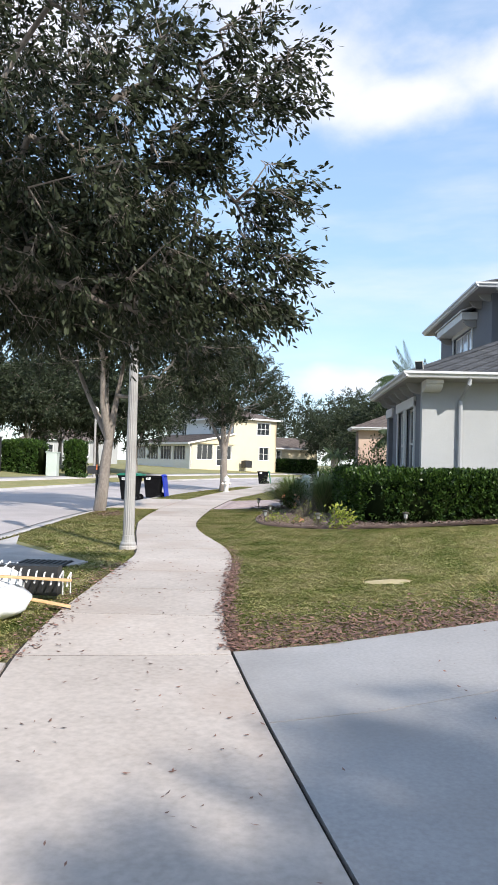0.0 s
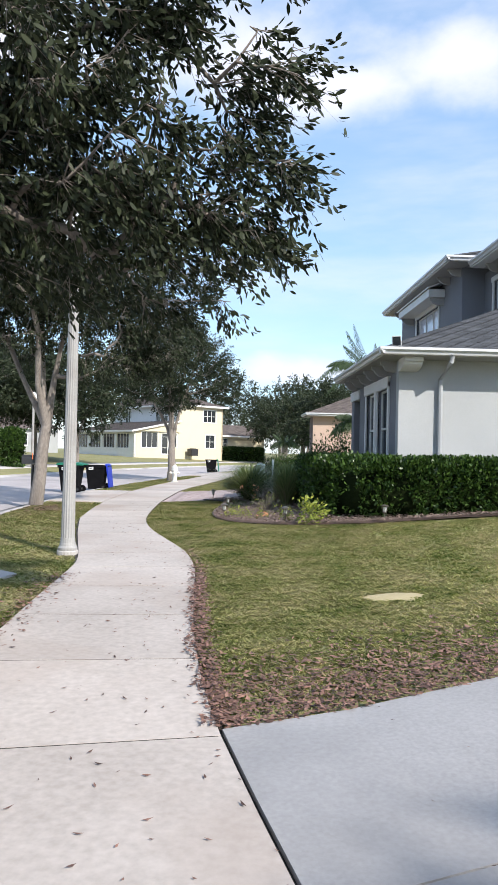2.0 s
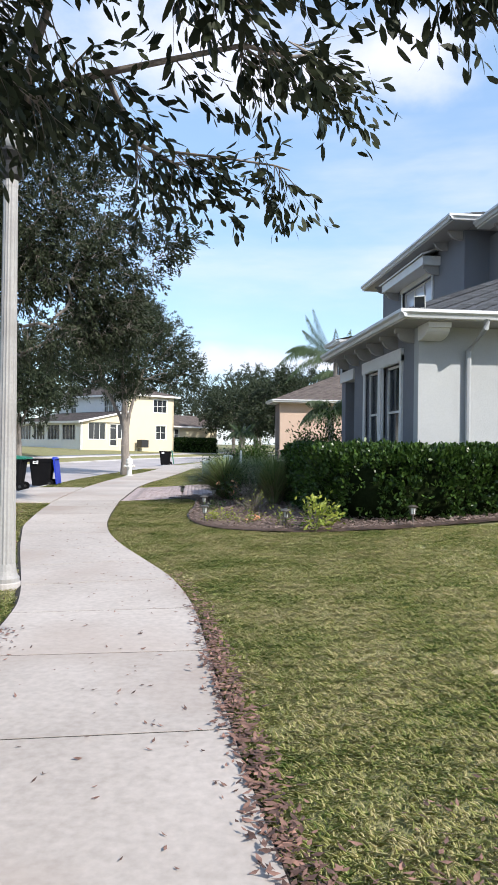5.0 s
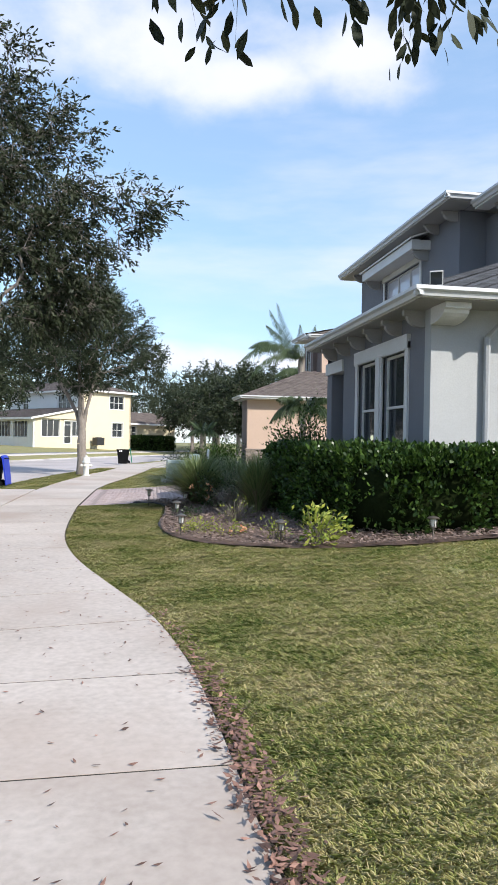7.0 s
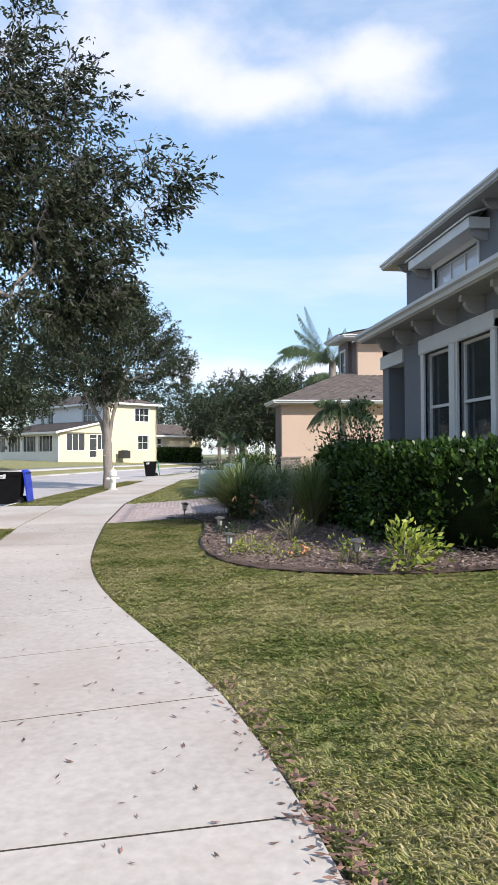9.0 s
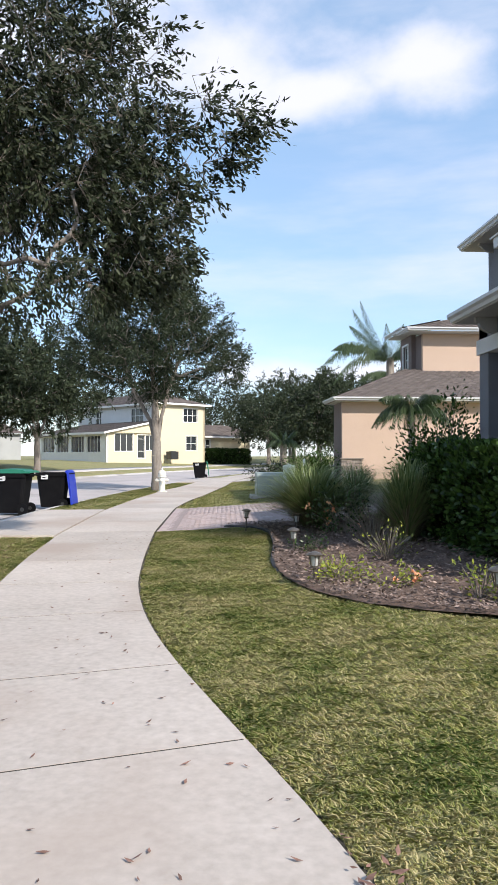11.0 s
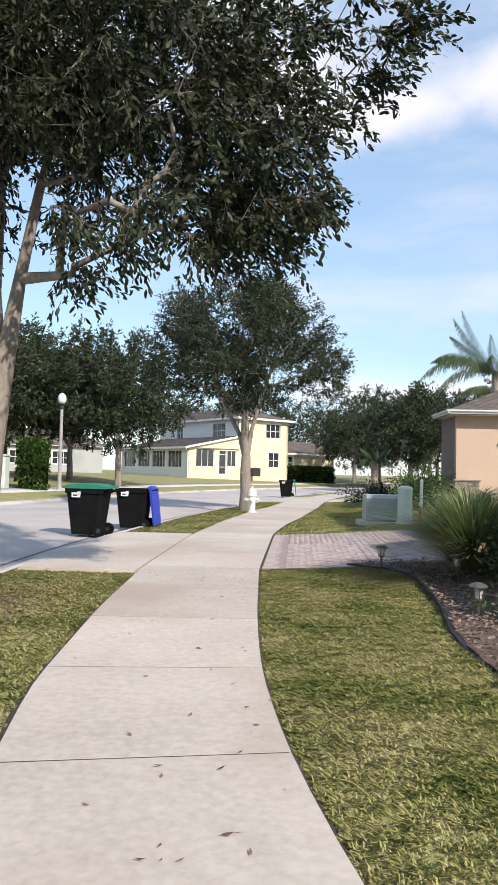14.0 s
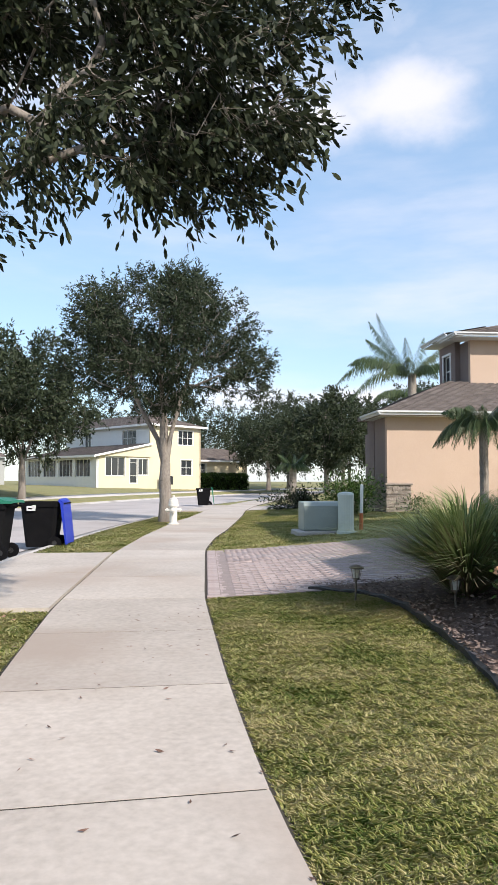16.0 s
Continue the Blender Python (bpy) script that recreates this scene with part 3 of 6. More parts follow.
slab(-1.0, 4.95, lambda y: kerb_x(y) + 0.16, lambda y: walk_left(y) - 0.03, apron1, M["concrete"], n=6)

# paver driveway and its concrete apron
drive2 = thing("driveway_2", pose(0, 0, 0), "pinkish grey brick paver driveway", "driveway", kind="structure")
apron2 = thing("apron_2", pose(0, 0, 0), "pale concrete driveway apron flaring to the road", "driveway", kind="structure")
slab(21.9, 24.7, lambda y: kerb_x(y) + 0.16, lambda y: walk_left(y) - 0.05, apron2, M["concrete"])
slab(24.7, 27.5, lambda y: kerb_x(y) + 0.16, lambda y: walk_left(y) - 0.05, apron2, M["concrete"])
drive3 = thing("driveway_3", pose(0, 0, 0), "concrete driveway crossing the far sidewalk stretch", "driveway", kind="structure")
slab(45.0, 52.5, lambda y: kerb_x(y) + 0.16, lambda y: walk_left(y) - 0.03, drive3, M["concrete"], n=6)
slab(46.0, 51.0, lambda y: walk_right(y) + 0.03, lambda y: walk_right(y) + 9, drive3, M["concrete"], n=4, nx=8, zf=lambda x, y: height(x, y) + 0.012)

# storm inlet
inlet = thing("storm_inlet", pose(0, 0, 0), "pale concrete storm drain inlet with a dark iron grate", "storm drain", kind="structure")
part("apron", prism([(-2.85, 10.2), (-3.5, 10.75), (-4.6, 11.95), (-5.05, 13.3), (-5.05, 9.6), (-4.0, 9.35), (-3.3, 9.5), (-2.95, 9.85)], -0.06, 0.016), M["kerb"], inlet)
for i in range(9):
    part("grate_bar", boxed(-3.75 + 0.08 * i, 9.62, 0.012, -3.71 + 0.08 * i, 10.15, 0.03), M["black_metal"], inlet)
# no hole: a near-black plate paints the shade below the bars
part("pit_shade", boxed(-3.78, 9.6, -0.02, -3.04, 10.17, 0.018), M["dark"], inlet)


# ---- trees ----
def leaves(origins, dirs, per, length, leaf, rng, width=0.32, droop=0.0, spread=0.75, rounded=False):
    """Leaf blades set along twigs: four corners each, folded along the midrib."""
    n = len(origins)
    t = rng.uniform(0.15, 1.05, (n, per))
    o = origins[:, None] + dirs[:, None] * (length[:, None] * t)[..., None]
    o = o + rng.normal(0, 0.02, o.shape)
    d = dirs[:, None] + rng.normal(0, spread, o.shape)
    d[..., 2] -= droop
    d /= np.linalg.norm(d, axis=-1, keepdims=True) + 1e-9
    side = np.cross(d, rng.normal(0, 1, o.shape))
    side /= np.linalg.norm(side, axis=-1, keepdims=True) + 1e-9
    nrm = np.cross(d, side)
    s = leaf * rng.uniform(0.65, 1.25, (n, per, 1))
    a, b = o, o + d * s
    if rounded:
        q1, q2 = o + d * s * 0.32 + nrm * s * 0.05, o + d * s * 0.72 + nrm * s * 0.04
        w1, w2 = side * s * width * 0.46, side * s * width * 0.44
        v = np.stack((a, q1 + w1, q2 + w2, b, q2 - w2, q1 - w1), axis=2).reshape(-1, 3)
        return v, np.arange(len(v)).reshape(-1, 6)
    c = o + d * s * 0.5 + nrm * s * 0.05
    l, r = c + side * s * width * 0.5, c - side * s * width * 0.5
    v = np.stack((a, l, b, r), axis=2).reshape(-1, 3)
    return v, np.arange(len(v)).reshape(-1, 4)


def limbs(pos, par, rad):
    """Tapered bars from each node to its parent."""
    V, F, c = [], [], 0
    for i in range(1, len(pos)):
        p = par[i]
        a, b = Vector(pos[p]), Vector(pos[i])
        d = b - a
        if d.length < 1e-4:
            continue
        k = 10 if rad[i] > 0.05 else (6 if rad[i] > 0.02 else 3)
        u = d.orthogonal().normalized()
        w2 = d.normalized().cross(u)
        ra = min(rad[p], rad[i] * 1.9)
        for q, r in ((a, float(ra)), (b, float(rad[i]))):
            for j in range(k):
                an = 2 * math.pi * j / k
                V.append(q + r * (math.cos(an) * u + math.sin(an) * w2))
        for j in range(k):
            F.append((c + j, c + (j + 1) % k, c + k + (j + 1) % k, c + k + j))
        c += 2 * k
    return np.array([tuple(v) for v in V]), np.array(F)


def grow(seed, fork, centre, radii, n, lean=(0, 0), trunk_r=0.17, gap=-0.12, forks=4, lobes=()):
    """A branching skeleton that fills a rounded crown: nodes, parents, radii and twig ends."""
    rng = np.random.default_rng(seed)
    pos = [np.array((0, 0, -0.25)), np.array((0, 0, 0.0)), np.array((lean[0] * 0.3 + 0.02, lean[1] * 0.3, fork * 0.35)), np.array((lean[0] * 0.7 - 0.02, lean[1] * 0.7, fork * 0.7)), np.array((lean[0], lean[1], fork))]
    par = [0, 0, 1, 2, 3]
    c, R = np.array(centre, dtype=float), np.array(radii, dtype=float)
    base = 4
    for k in range(forks):
        a = 2 * math.pi * (k + rng.uniform(-0.25, 0.25)) / forks
        end = c + np.array((math.cos(a) * R[0] * 0.5, math.sin(a) * R[1] * 0.5, R[2] * rng.uniform(-0.25, 0.3)))
        last = base
        for s in (0.2, 0.4, 0.6, 0.8, 1.0):
            q = pos[base] + (end - pos[base]) * s + np.array((0, 0, 0.25 * math.sin(s * 3.0))) + rng.normal(0, 0.06, 3)
            pos.append(q)
            par.append(last)
            last = len(pos) - 1
    last = base
    for s in (0.25, 0.5, 0.75, 1.0):
        pos.append(pos[base] + (c + np.array((0, 0, R[2] * 0.5)) - pos[base]) * s + rng.normal(0, 0.08, 3))
        par.append(last)
        last = len(pos) - 1
    pts = []
    while len(pts) < n:
        q = rng.normal(0, 1, 3)
        q /= np.linalg.norm(q)
        q *= rng.uniform(0.02, 1) ** 0.40
        if q[2] < -0.55 and rng.uniform() < 0.5:
            continue
        edge = 1.0 + 0.22 * noise.noise(Vector(q) * 2.3 + Vector((seed, 0, 0)))
        p = c + q * R * edge
        if noise.noise(Vector(p) * 0.62 + Vector((seed * 3.1, 0, 0))) < gap:
            continue
        pts.append(p)
    for lc, lr, ln in lobes:
        for _ in range(ln):
            q = rng.normal(0, 1, 3)
            q *= rng.uniform(0, 1) ** 0.45 / np.linalg.norm(q)
            pts.append(np.array(lc) + q * np.array(lr))
    pts.sort(key=lambda p: np.linalg.norm(p - pos[base]))
    ends = []
    arr = np.zeros((len(pos) + len(pts) * 8, 3))
    m = len(pos)
    arr[:m] = pos
    along = np.linalg.norm(arr[:m] - pos[base], axis=1)
    dist0 = np.zeros(len(arr))
    dist0[:m] = along
    for p in pts:
        d = np.linalg.norm(arr[4:m] - p, axis=1) + 0.18 * dist0[4:m]
        j = int(np.argmin(d)) + 4
        gap_len = np.linalg.norm(p - arr[j])
        steps = min(7, max(1, int(gap_len / 0.45)))
        last = j
        a0 = arr[j].copy()
        for s in range(1, steps + 1):
            t = s / steps
            q = a0 + (p - a0) * t
            q[2] += 0.10 * gap_len * math.sin(math.pi * t) * 0.6
            q += rng.normal(0, 0.045, 3)
            arr[m] = q
            dist0[m] = dist0[last] + gap_len / steps
            par.append(last)
            last = m
            m += 1
        ends.append(m - 1)
    arr = arr[:m]
    load = np.zeros(m)
    for e in ends:
        load[e] += 1
    for i in range(m - 1, 0, -1):
        if load[i] == 0:
            load[i] = 0.5
        load[par[i]] += load[i]
    rad = 0.006 * load ** 0.5
    rad = rad * min(1.0, trunk_r * 0.8 / rad[4])
    rad = np.maximum(rad, 0.004)
    for i, f in ((0, 1.35), (1, 1.15), (2, 1.0), (3, 0.92), (4, 0.8)):
        rad[i] = trunk_r * f
    return arr, par, rad, np.array(ends), c, rng


def tree(name, x, y, z, seed, fork, centre, radii, n, per, leaf, label, group="", lean=(0, 0), trunk_r=0.17, gap=-0.12, material="oak", twigs=3, twig_len=0.45, width=0.34, droop=0.15, lobes=(), rounded=False):
    t = thing(name, pose(x, y, z), label, "tree", group)
    arr, par, rad, ends, c, rng = grow(seed, fork, centre, radii, n, lean, trunk_r, gap, 4, lobes)
    v, f4 = limbs(arr, par, rad)
    from_arrays("trunk", v, f4, M["bark"], t, "grey furrowed trunk and limbs")
    o = np.repeat(arr[ends], twigs, axis=0)
    back = arr[np.array([par[e] for e in ends])]
    o = o - np.repeat(arr[ends] - back, twigs, axis=0) * rng.uniform(0, 1, (len(o), 1))
    d = (o - c) / np.array(radii) + rng.normal(0, 0.7, o.shape)
    d[:, 2] -= droop
    d /= np.linalg.norm(d, axis=1, keepdims=True)
    L = rng.uniform(0.5, 1.2, len(o)) * twig_len
    if rounded:
        side = np.cross(d, (0.31, 0.17, 0.93))
        side /= np.linalg.norm(side, axis=1, keepdims=True)
        up = np.cross(side, d)
        base = [o + 0.0035 * (math.cos(k * 2.094) * side + math.sin(k * 2.094) * up) for k in range(3)]
        tv = np.stack((*base, o + d * L[:, None]), axis=1).reshape(-1, 3)
        q = np.arange(len(o))[:, None] * 4
        from_arrays("twig_spray", tv, np.concatenate([q + np.array(k) for k in ((0, 1, 3), (1, 2, 3), (2, 0, 3))]), M["bark"], t)
    v, f4 = leaves(o, d, per, L, leaf, rng, width, droop, 0.55 if rounded else 0.75, rounded)
    from_arrays("crown", v, f4, M[material], t, "dense small dark green leaves with gaps")
    return t


TREES = "street trees on the verge"
tree("street_tree", -4.3, 5.7, 0, 11, 2.2, (0.7, -0.3, 5.2), (2.8, 2.9, 2.7), 900, 14, 0.071, "dark evergreen oak reaching low over the sidewalk", TREES, trunk_r=0.2, gap=-0.06, twigs=5, rounded=True,
     twig_len=0.38, lobes=[((2.5, 0.3, 3.95), (1.25, 0.8, 1.15), 190), ((4.05, 0.4, 4.9), (0.55, 0.4, 0.45), 22), ((3.3, 0.2, 5.1), (0.8, 0.5, 0.6), 34), ((4.05, 0.6, 4.05), (0.5, 0.4, 0.35), 16), ((3.4, 0.4, 4.4), (0.5, 0.4, 0.4), 26),
                          ((4.0, 0.8, 3.55), (0.45, 0.3, 0.3), 15), ((4.25, 0.8, 3.45), (0.2, 0.25, 0.3), 7), ((3.95, 0.9, 3.1), (0.55, 0.35, 0.22), 20), ((3.4, 0.8, 3.1), (0.6, 0.4, 0.35), 36),
                          ((2.3, 1.0, 3.3), (1.1, 0.6, 0.7), 110), ((0.6, 1.2, 3.5), (1.6, 0.8, 0.9), 170),
                          ((3.25, 2.25, 2.76), (0.32, 0.22, 0.12), 7), ((2.6, 1.9, 3.06), (0.45, 0.3, 0.2), 14), ((3.8, 2.5, 2.84), (0.12, 0.1, 0.05), 2), ((3.7, 1.9, 3.08), (0.3, 0.25, 0.15), 8)])
tree("street_tree", -5.37, 20.5, 0, 5, 2.1, (-0.5, -0.5, 6.9), (3.5, 4.0, 3.1), 1500, 13, 0.09, "tall dark evergreen oak with a forked grey trunk on the verge", TREES, lean=(0.26, -0.15), trunk_r=0.165, gap=-0.09, twigs=5, rounded=True,
     lobes=[((2.2, -0.7, 5.3), (1.5, 1.3, 1.25), 160), ((3.5, -0.7, 5.7), (1.2, 1.0, 0.8), 48), ((4.6, -0.8, 5.8), (0.55, 0.5, 0.4), 9), ((3.0, -0.8, 4.4), (0.9, 1.0, 0.8), 66), ((2.7, -0.7, 7.1), (0.8, 0.9, 0.8), 24),
            ((1.4, -1.0, 3.6), (0.5, 0.6, 0.4), 14), ((2.4, -1.0, 3.75), (0.9, 0.8, 0.4), 40), ((3.2, -0.9, 3.95), (0.7, 0.7, 0.45), 28), ((-1.2, -2.6, 6.0), (1.5, 1.0, 1.3), 160), ((0.6, -0.9, 5.5), (1.5, 1.4, 1.1), 150), ((-1.0, -1.0, 5.5), (1.6, 1.4, 1.1), 170)])
tree("street_tree", -3.15, 37.6, 0, 8, 1.9, (-0.25, 0, 5.8), (3.1, 3.4, 2.4), 1300, 13, 0.11, "rounded evergreen oak beside the fire hydrant", TREES, trunk_r=0.2, gap=-0.16, material="oak_far", twigs=5,
     lobes=[((0.5, 0, 7.4), (0.9, 1.0, 1.0), 90), ((-1.9, 0, 6.9), (0.9, 1.0, 0.9), 90), ((2.9, 0, 4.9), (0.7, 0.9, 0.9), 60)])
# the next two oaks stay out of view, added to cast shade on the start
tree("street_tree", 3.2, -7.2, 0.3, 21, 2.4, (0, 0, 5.6), (3.4, 3.4, 2.4), 560, 12, 0.14, "evergreen oak behind the start of the walk", TREES, trunk_r=0.2, gap=0.02)
tree("street_tree", 9.8, -7.2, 0.5, 23, 2.4, (0, 0, 5.4), (5.4, 4.2, 3.3), 3000, 12, 0.17, "unseen dense oak added to shade the driveway", TREES, trunk_r=0.2, gap=-0.4, twigs=4)

# trees across the road
FAR = "trees across the road"
for i, (x, y, h, r) in enumerate([(-11.8, 56, 9.3, 4.2), (-16, 60, 9.6, 4.6), (-19.5, 53, 9.6, 4.4), (-22, 64, 10.5, 5), (-26, 55, 10, 5), (-30, 62, 11, 5.5), (-25, 43, 9, 4.5), (-31, 48, 10, 5), (-37, 58, 12, 6), (-30, 36, 9, 4.2), (-36, 42, 10, 5), (-23, 72, 11, 5)]):
    tree("roadside_tree", x, y, height(x, y), 40 + i, 2.2, (0, 0, h * 0.63), (r, r, h * 0.38), 520, 13, 0.26, "dark broad evergreen tree across the road", FAR, trunk_r=0.2, material="oak_far", gap=-0.4, twigs=5, twig_len=0.8)
WOODS = "distant trees"
for i, (x, y, h, r) in enumerate([(6.2, 89, 7.6, 4.2), (10, 97, 8.2, 4.5), (14, 88, 9, 5), (10.5, 104, 12, 6), (17, 98, 11, 6), (23, 92, 11, 6), (-5, 118, 13, 7), (4, 120, 12, 7), (13, 118, 13, 7), (30, 105, 13, 7), (9.0, 72, 7.8, 3.4), (-18, 122, 13, 7), (-30, 105, 13, 7), (-42, 90, 13, 7), (-45, 70, 12, 7)]):
    tree("distant_tree", x, y, 0.6 if x > 0 else 0.9, 70 + i, 2.2, (0, 0, h * 0.62), (r, r, h * 0.38), 340, 11, 0.32, "dark green tree in the distance beyond the houses", WOODS, trunk_r=0.22, material="oak_far", gap=-0.12, twigs=5, twig_len=1.0)

# ---- houses ----
def courses(quad, material, parent, step=0.15, name="roof_slope", thick=0.014, tab=0.33):
    """A sloping roof of overlapping shingle courses. quad: eave left, eave right, top right, top left (seen from outside)."""
    a, b, c, d = (Vector(p) for p in quad)
    n = max(2, int((d - a).length / step))
    nrm = (b - a).cross(d - a).normalized()
    if nrm.z < 0:
        nrm = -nrm
    rng = random.Random(7)
    V, F = [], []
    for i in range(n):
        l0, l1 = a.lerp(d, i / n), a.lerp(d, (i + 1) / n + 0.01)
        r0, r1 = b.lerp(c, i / n), b.lerp(c, (i + 1) / n + 0.01)
        k = max(1, int((r0 - l0).length / tab))
        for j in range(k):
            s0, s1 = j / k, (j + 1) / k - 0.012
            up = nrm * (thick + rng.uniform(0, 0.006))
            q = len(V)
            V += [tuple(v) for v in (l0.lerp(r0, s0), l0.lerp(r0, s1), l0.lerp(r0, s1) + up, l0.lerp(r0, s0) + up, l1.lerp(r1, s1) + nrm * 0.006, l1.lerp(r1, s0) + nrm * 0.006)]
            F += [(q, q + 1, q + 2, q + 3), (q + 3, q + 2, q + 4, q + 5)]
    base = len(V)
    V += [tuple(p - nrm * 0.01) for p in (a, b, c, d)]
    F.append((base, base + 1, base + 2, base + 3))
    return from_arrays(name, V, F, material, parent)


def plate(points, thick, material, parent, name="panel"):
    """A flat sheet of some thickness through a planar outline."""
    bm = bmesh.new()
    p = [Vector(q) for q in points]
    nrm = (p[1] - p[0]).cross(p[2] - p[0]).normalized()
    lo = [bm.verts.new(q) for q in p]
    hi = [bm.verts.new(q - nrm * thick) for q in p]
    bm.faces.new(lo)
    bm.faces.new(hi[::-1])
    for i in range(len(p)):
        j = (i + 1) % len(p)
        bm.faces.new((lo[i], hi[i], hi[j], lo[j]))
    return part(name, bm, material, parent)


def wall(parent, material, a, b, z0, z1, thick=0.2, holes=(), name="wall"):
    """A wall from a to b (plan), its outer face on that line with the inside to the left of a->b; holes: (s0, s1, h0, h1) along it."""
    A, B = Vector(a), Vector(b)
    L = (B - A).length
    u = (B - A) / L
    nn = Vector((-u.y, u.x))
    bm = bmesh.new()

    def block(s0, s1, h0, h1):
        if s1 - s0 < 1e-4 or h1 - h0 < 1e-4:
            return
        p, q = A + u * s0, A + u * s1
        pts = [p, q, q + nn * thick, p + nn * thick]
        lo = [bm.verts.new((*v, h0)) for v in pts]
        hi = [bm.verts.new((*v, h1)) for v in pts]
        bm.faces.new(hi)
        bm.faces.new(lo[::-1])
        for i in range(4):
            j = (i + 1) % 4
            bm.faces.new((lo[i], lo[j], hi[j], hi[i]))
    s = 0.0
    for s0, s1, h0, h1 in sorted(holes):
        block(s, s0, z0, z1)
        block(s0, s1, z0, h0)
        block(s0, s1, h1, z1)
        s = s1
    block(s, L, z0, z1)
    bmesh.ops.remove_doubles(bm, verts=bm.verts[:], dist=1e-4)
    return part(name, bm, material, parent)


def on_wall(a, b, s, h, out=0.0):
    """The pose of something set in a wall from a to b, s along it and h high: x along the wall, -y outwards."""
    A, B = Vector(a), Vector(b)
    u = (B - A).normalized()
    nn = Vector((u.y, -u.x))
    p = A + u * s + nn * out
    return Matrix.Translation((p.x, p.y, h)) @ pose(0, 0, 0, 0, 0, math.degrees(math.atan2(u.y, u.x)))


def window(parent, a, b, s0, s1, h0, h1, trim=0.1, cols=1, rows=(0.5,), frame_m="white", trim_m="white", header=0.0, depth=0.1, mull=0.05, pane_m="glass"):
    """A window set in a hole of a wall: trim round it, a frame with bars, and panes."""
    m = on_wall(a, b, (s0 + s1) / 2, (h0 + h1) / 2)
    win = new("window")
    win.parent = parent
    win.matrix_basis = m
    W, H = (s1 - s0) / 2, (h1 - h0) / 2
    if trim:
        bm = bmesh.new()
        box(bm, -W - trim, -0.035, -H, -W, 0.03, H)
        box(bm, W, -0.035, -H, W + trim, 0.03, H)
        box(bm, -W - trim - 0.03, -0.05, H, W + trim + 0.03, 0.03, H + trim + header)
        box(bm, -W - trim, -0.045, -H - trim * 0.8, W + trim, 0.03, -H)
        part("window_trim", bm, M[trim_m], win)
    f = 0.045
    bm = bmesh.new()
    y0, y1 = depth - 0.03, depth + 0.03
    box(bm, -W, y0, -H, -W + f, y1, H)
    box(bm, W - f, y0, -H, W, y1, H)
    box(bm, -W + f, y0, H - f, W - f, y1, H)
    box(bm, -W + f, y0, -H, W - f, y1, -H + f)
    for i in range(1, cols):
        x = -W + 2 * W * i / cols
        box(bm, x - mull / 2, y0 - 0.004, -H + f, x + mull / 2, y1 - 0.004, H - f)
    for r in rows:
        z = -H + 2 * H * r
        box(bm, -W + f, y0 - 0.008, z - 0.022, W - f, y1 - 0.008, z + 0.022)
    part("window_frame", bm, M[frame_m], win)
    zs = [-H + f] + [-H + 2 * H * r for r in rows] + [H - f]
    for i in range(cols):
        xa, xb = -W + 2 * W * i / cols, -W + 2 * W * (i + 1) / cols
        for p, q in zip(zs, zs[1:]):
            part("pane", boxed(xa + 0.02, depth, p, xb - 0.02, depth + 0.008, q), M[pane_m], win)
    # near-black sheet added behind the panes as the dark of the unlit room
    part("dark_backing", boxed(-W, depth + 0.06, -H, W, depth + 0.07, H), M["dark"], win)
    return win


def bracket(parent, m, size=0.42, mt="soffit", half=0.045):
    """A curved eave bracket: a wedge with a scooped underside."""
    bm = bmesh.new()
    prof = [(0, 0), (0, -0.24), (-0.07, -0.24)] + [(-0.07 - (size - 0.12) * math.sin(t), -0.24 + 0.16 * (1 - math.cos(t))) for t in (0.3, 0.6, 0.9, 1.2, 1.5)] + [(-size, -0.08), (-size, 0)]
    L = [bm.verts.new((-half, y, z)) for y, z in prof]
    R = [bm.verts.new((half, y, z)) for y, z in prof]
    bm.faces.new(L)
    bm.faces.new(R[::-1])
    for i in range(len(prof)):
        j = (i + 1) % len(prof)
        bm.faces.new((L[i], R[i], R[j], L[j]))
    ob = part("bracket", bm, M[mt], parent)
    ob.matrix_basis = m
    return ob


def gutter(parent, a, b, mt="gutter", name="gutter", h=0.13):
    """A moulded gutter along an eave edge."""
    A, B = Vector(a), Vector(b)
    u = (B - A).normalized()
    out = Vector((u.y, -u.x, 0)).normalized()
    bm = bmesh.new()
    prof = [(0.0, 0.0), (0.04, 0.0), (0.06, 0.05), (0.105, 0.08), (0.105, h), (0.09, h), (0.085, 0.06 + 0.02), (0.0, 0.05)]
    L = [bm.verts.new(A + out * o + Vector((0, 0, z))) for o, z in prof]
    R = [bm.verts.new(B + out * o + Vector((0, 0, z))) for o, z in prof]
    bm.faces.new(L)
    bm.faces.new(R[::-1])
    for i in range(len(prof)):
        j = (i + 1) % len(prof)
        bm.faces.new((L[i], L[j], R[j], R[i]))
    return part(name, bm, M[mt], parent)


# grey house: one-storey wing by the lawn, entry recess, upper storey behind
gh = thing("grey_house", pose(0, 0, 0), "two-tone grey stucco house with dark shingle roof and white gutters", "house")
GX, GY, GE = 3.1, 16.08, 3.50
a, b = (GX, 20.30), (GX, GY)
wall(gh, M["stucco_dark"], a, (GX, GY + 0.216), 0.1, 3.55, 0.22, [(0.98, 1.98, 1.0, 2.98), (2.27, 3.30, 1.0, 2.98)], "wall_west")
window(gh, a, b, 0.98, 1.98, 1.0, 2.98, 0.13, 1, (0.56,), "white_trim", "white_trim", 0.0)
window(gh, a, b, 2.27, 3.30, 1.0, 2.98, 0.13, 1, (0.56,), "white_trim", "white_trim", 0.0)
part("window_header", boxed(GX - 0.065, 16.84, 3.0, GX + 0.01, 19.46, 3.22), M["white_trim"], gh)
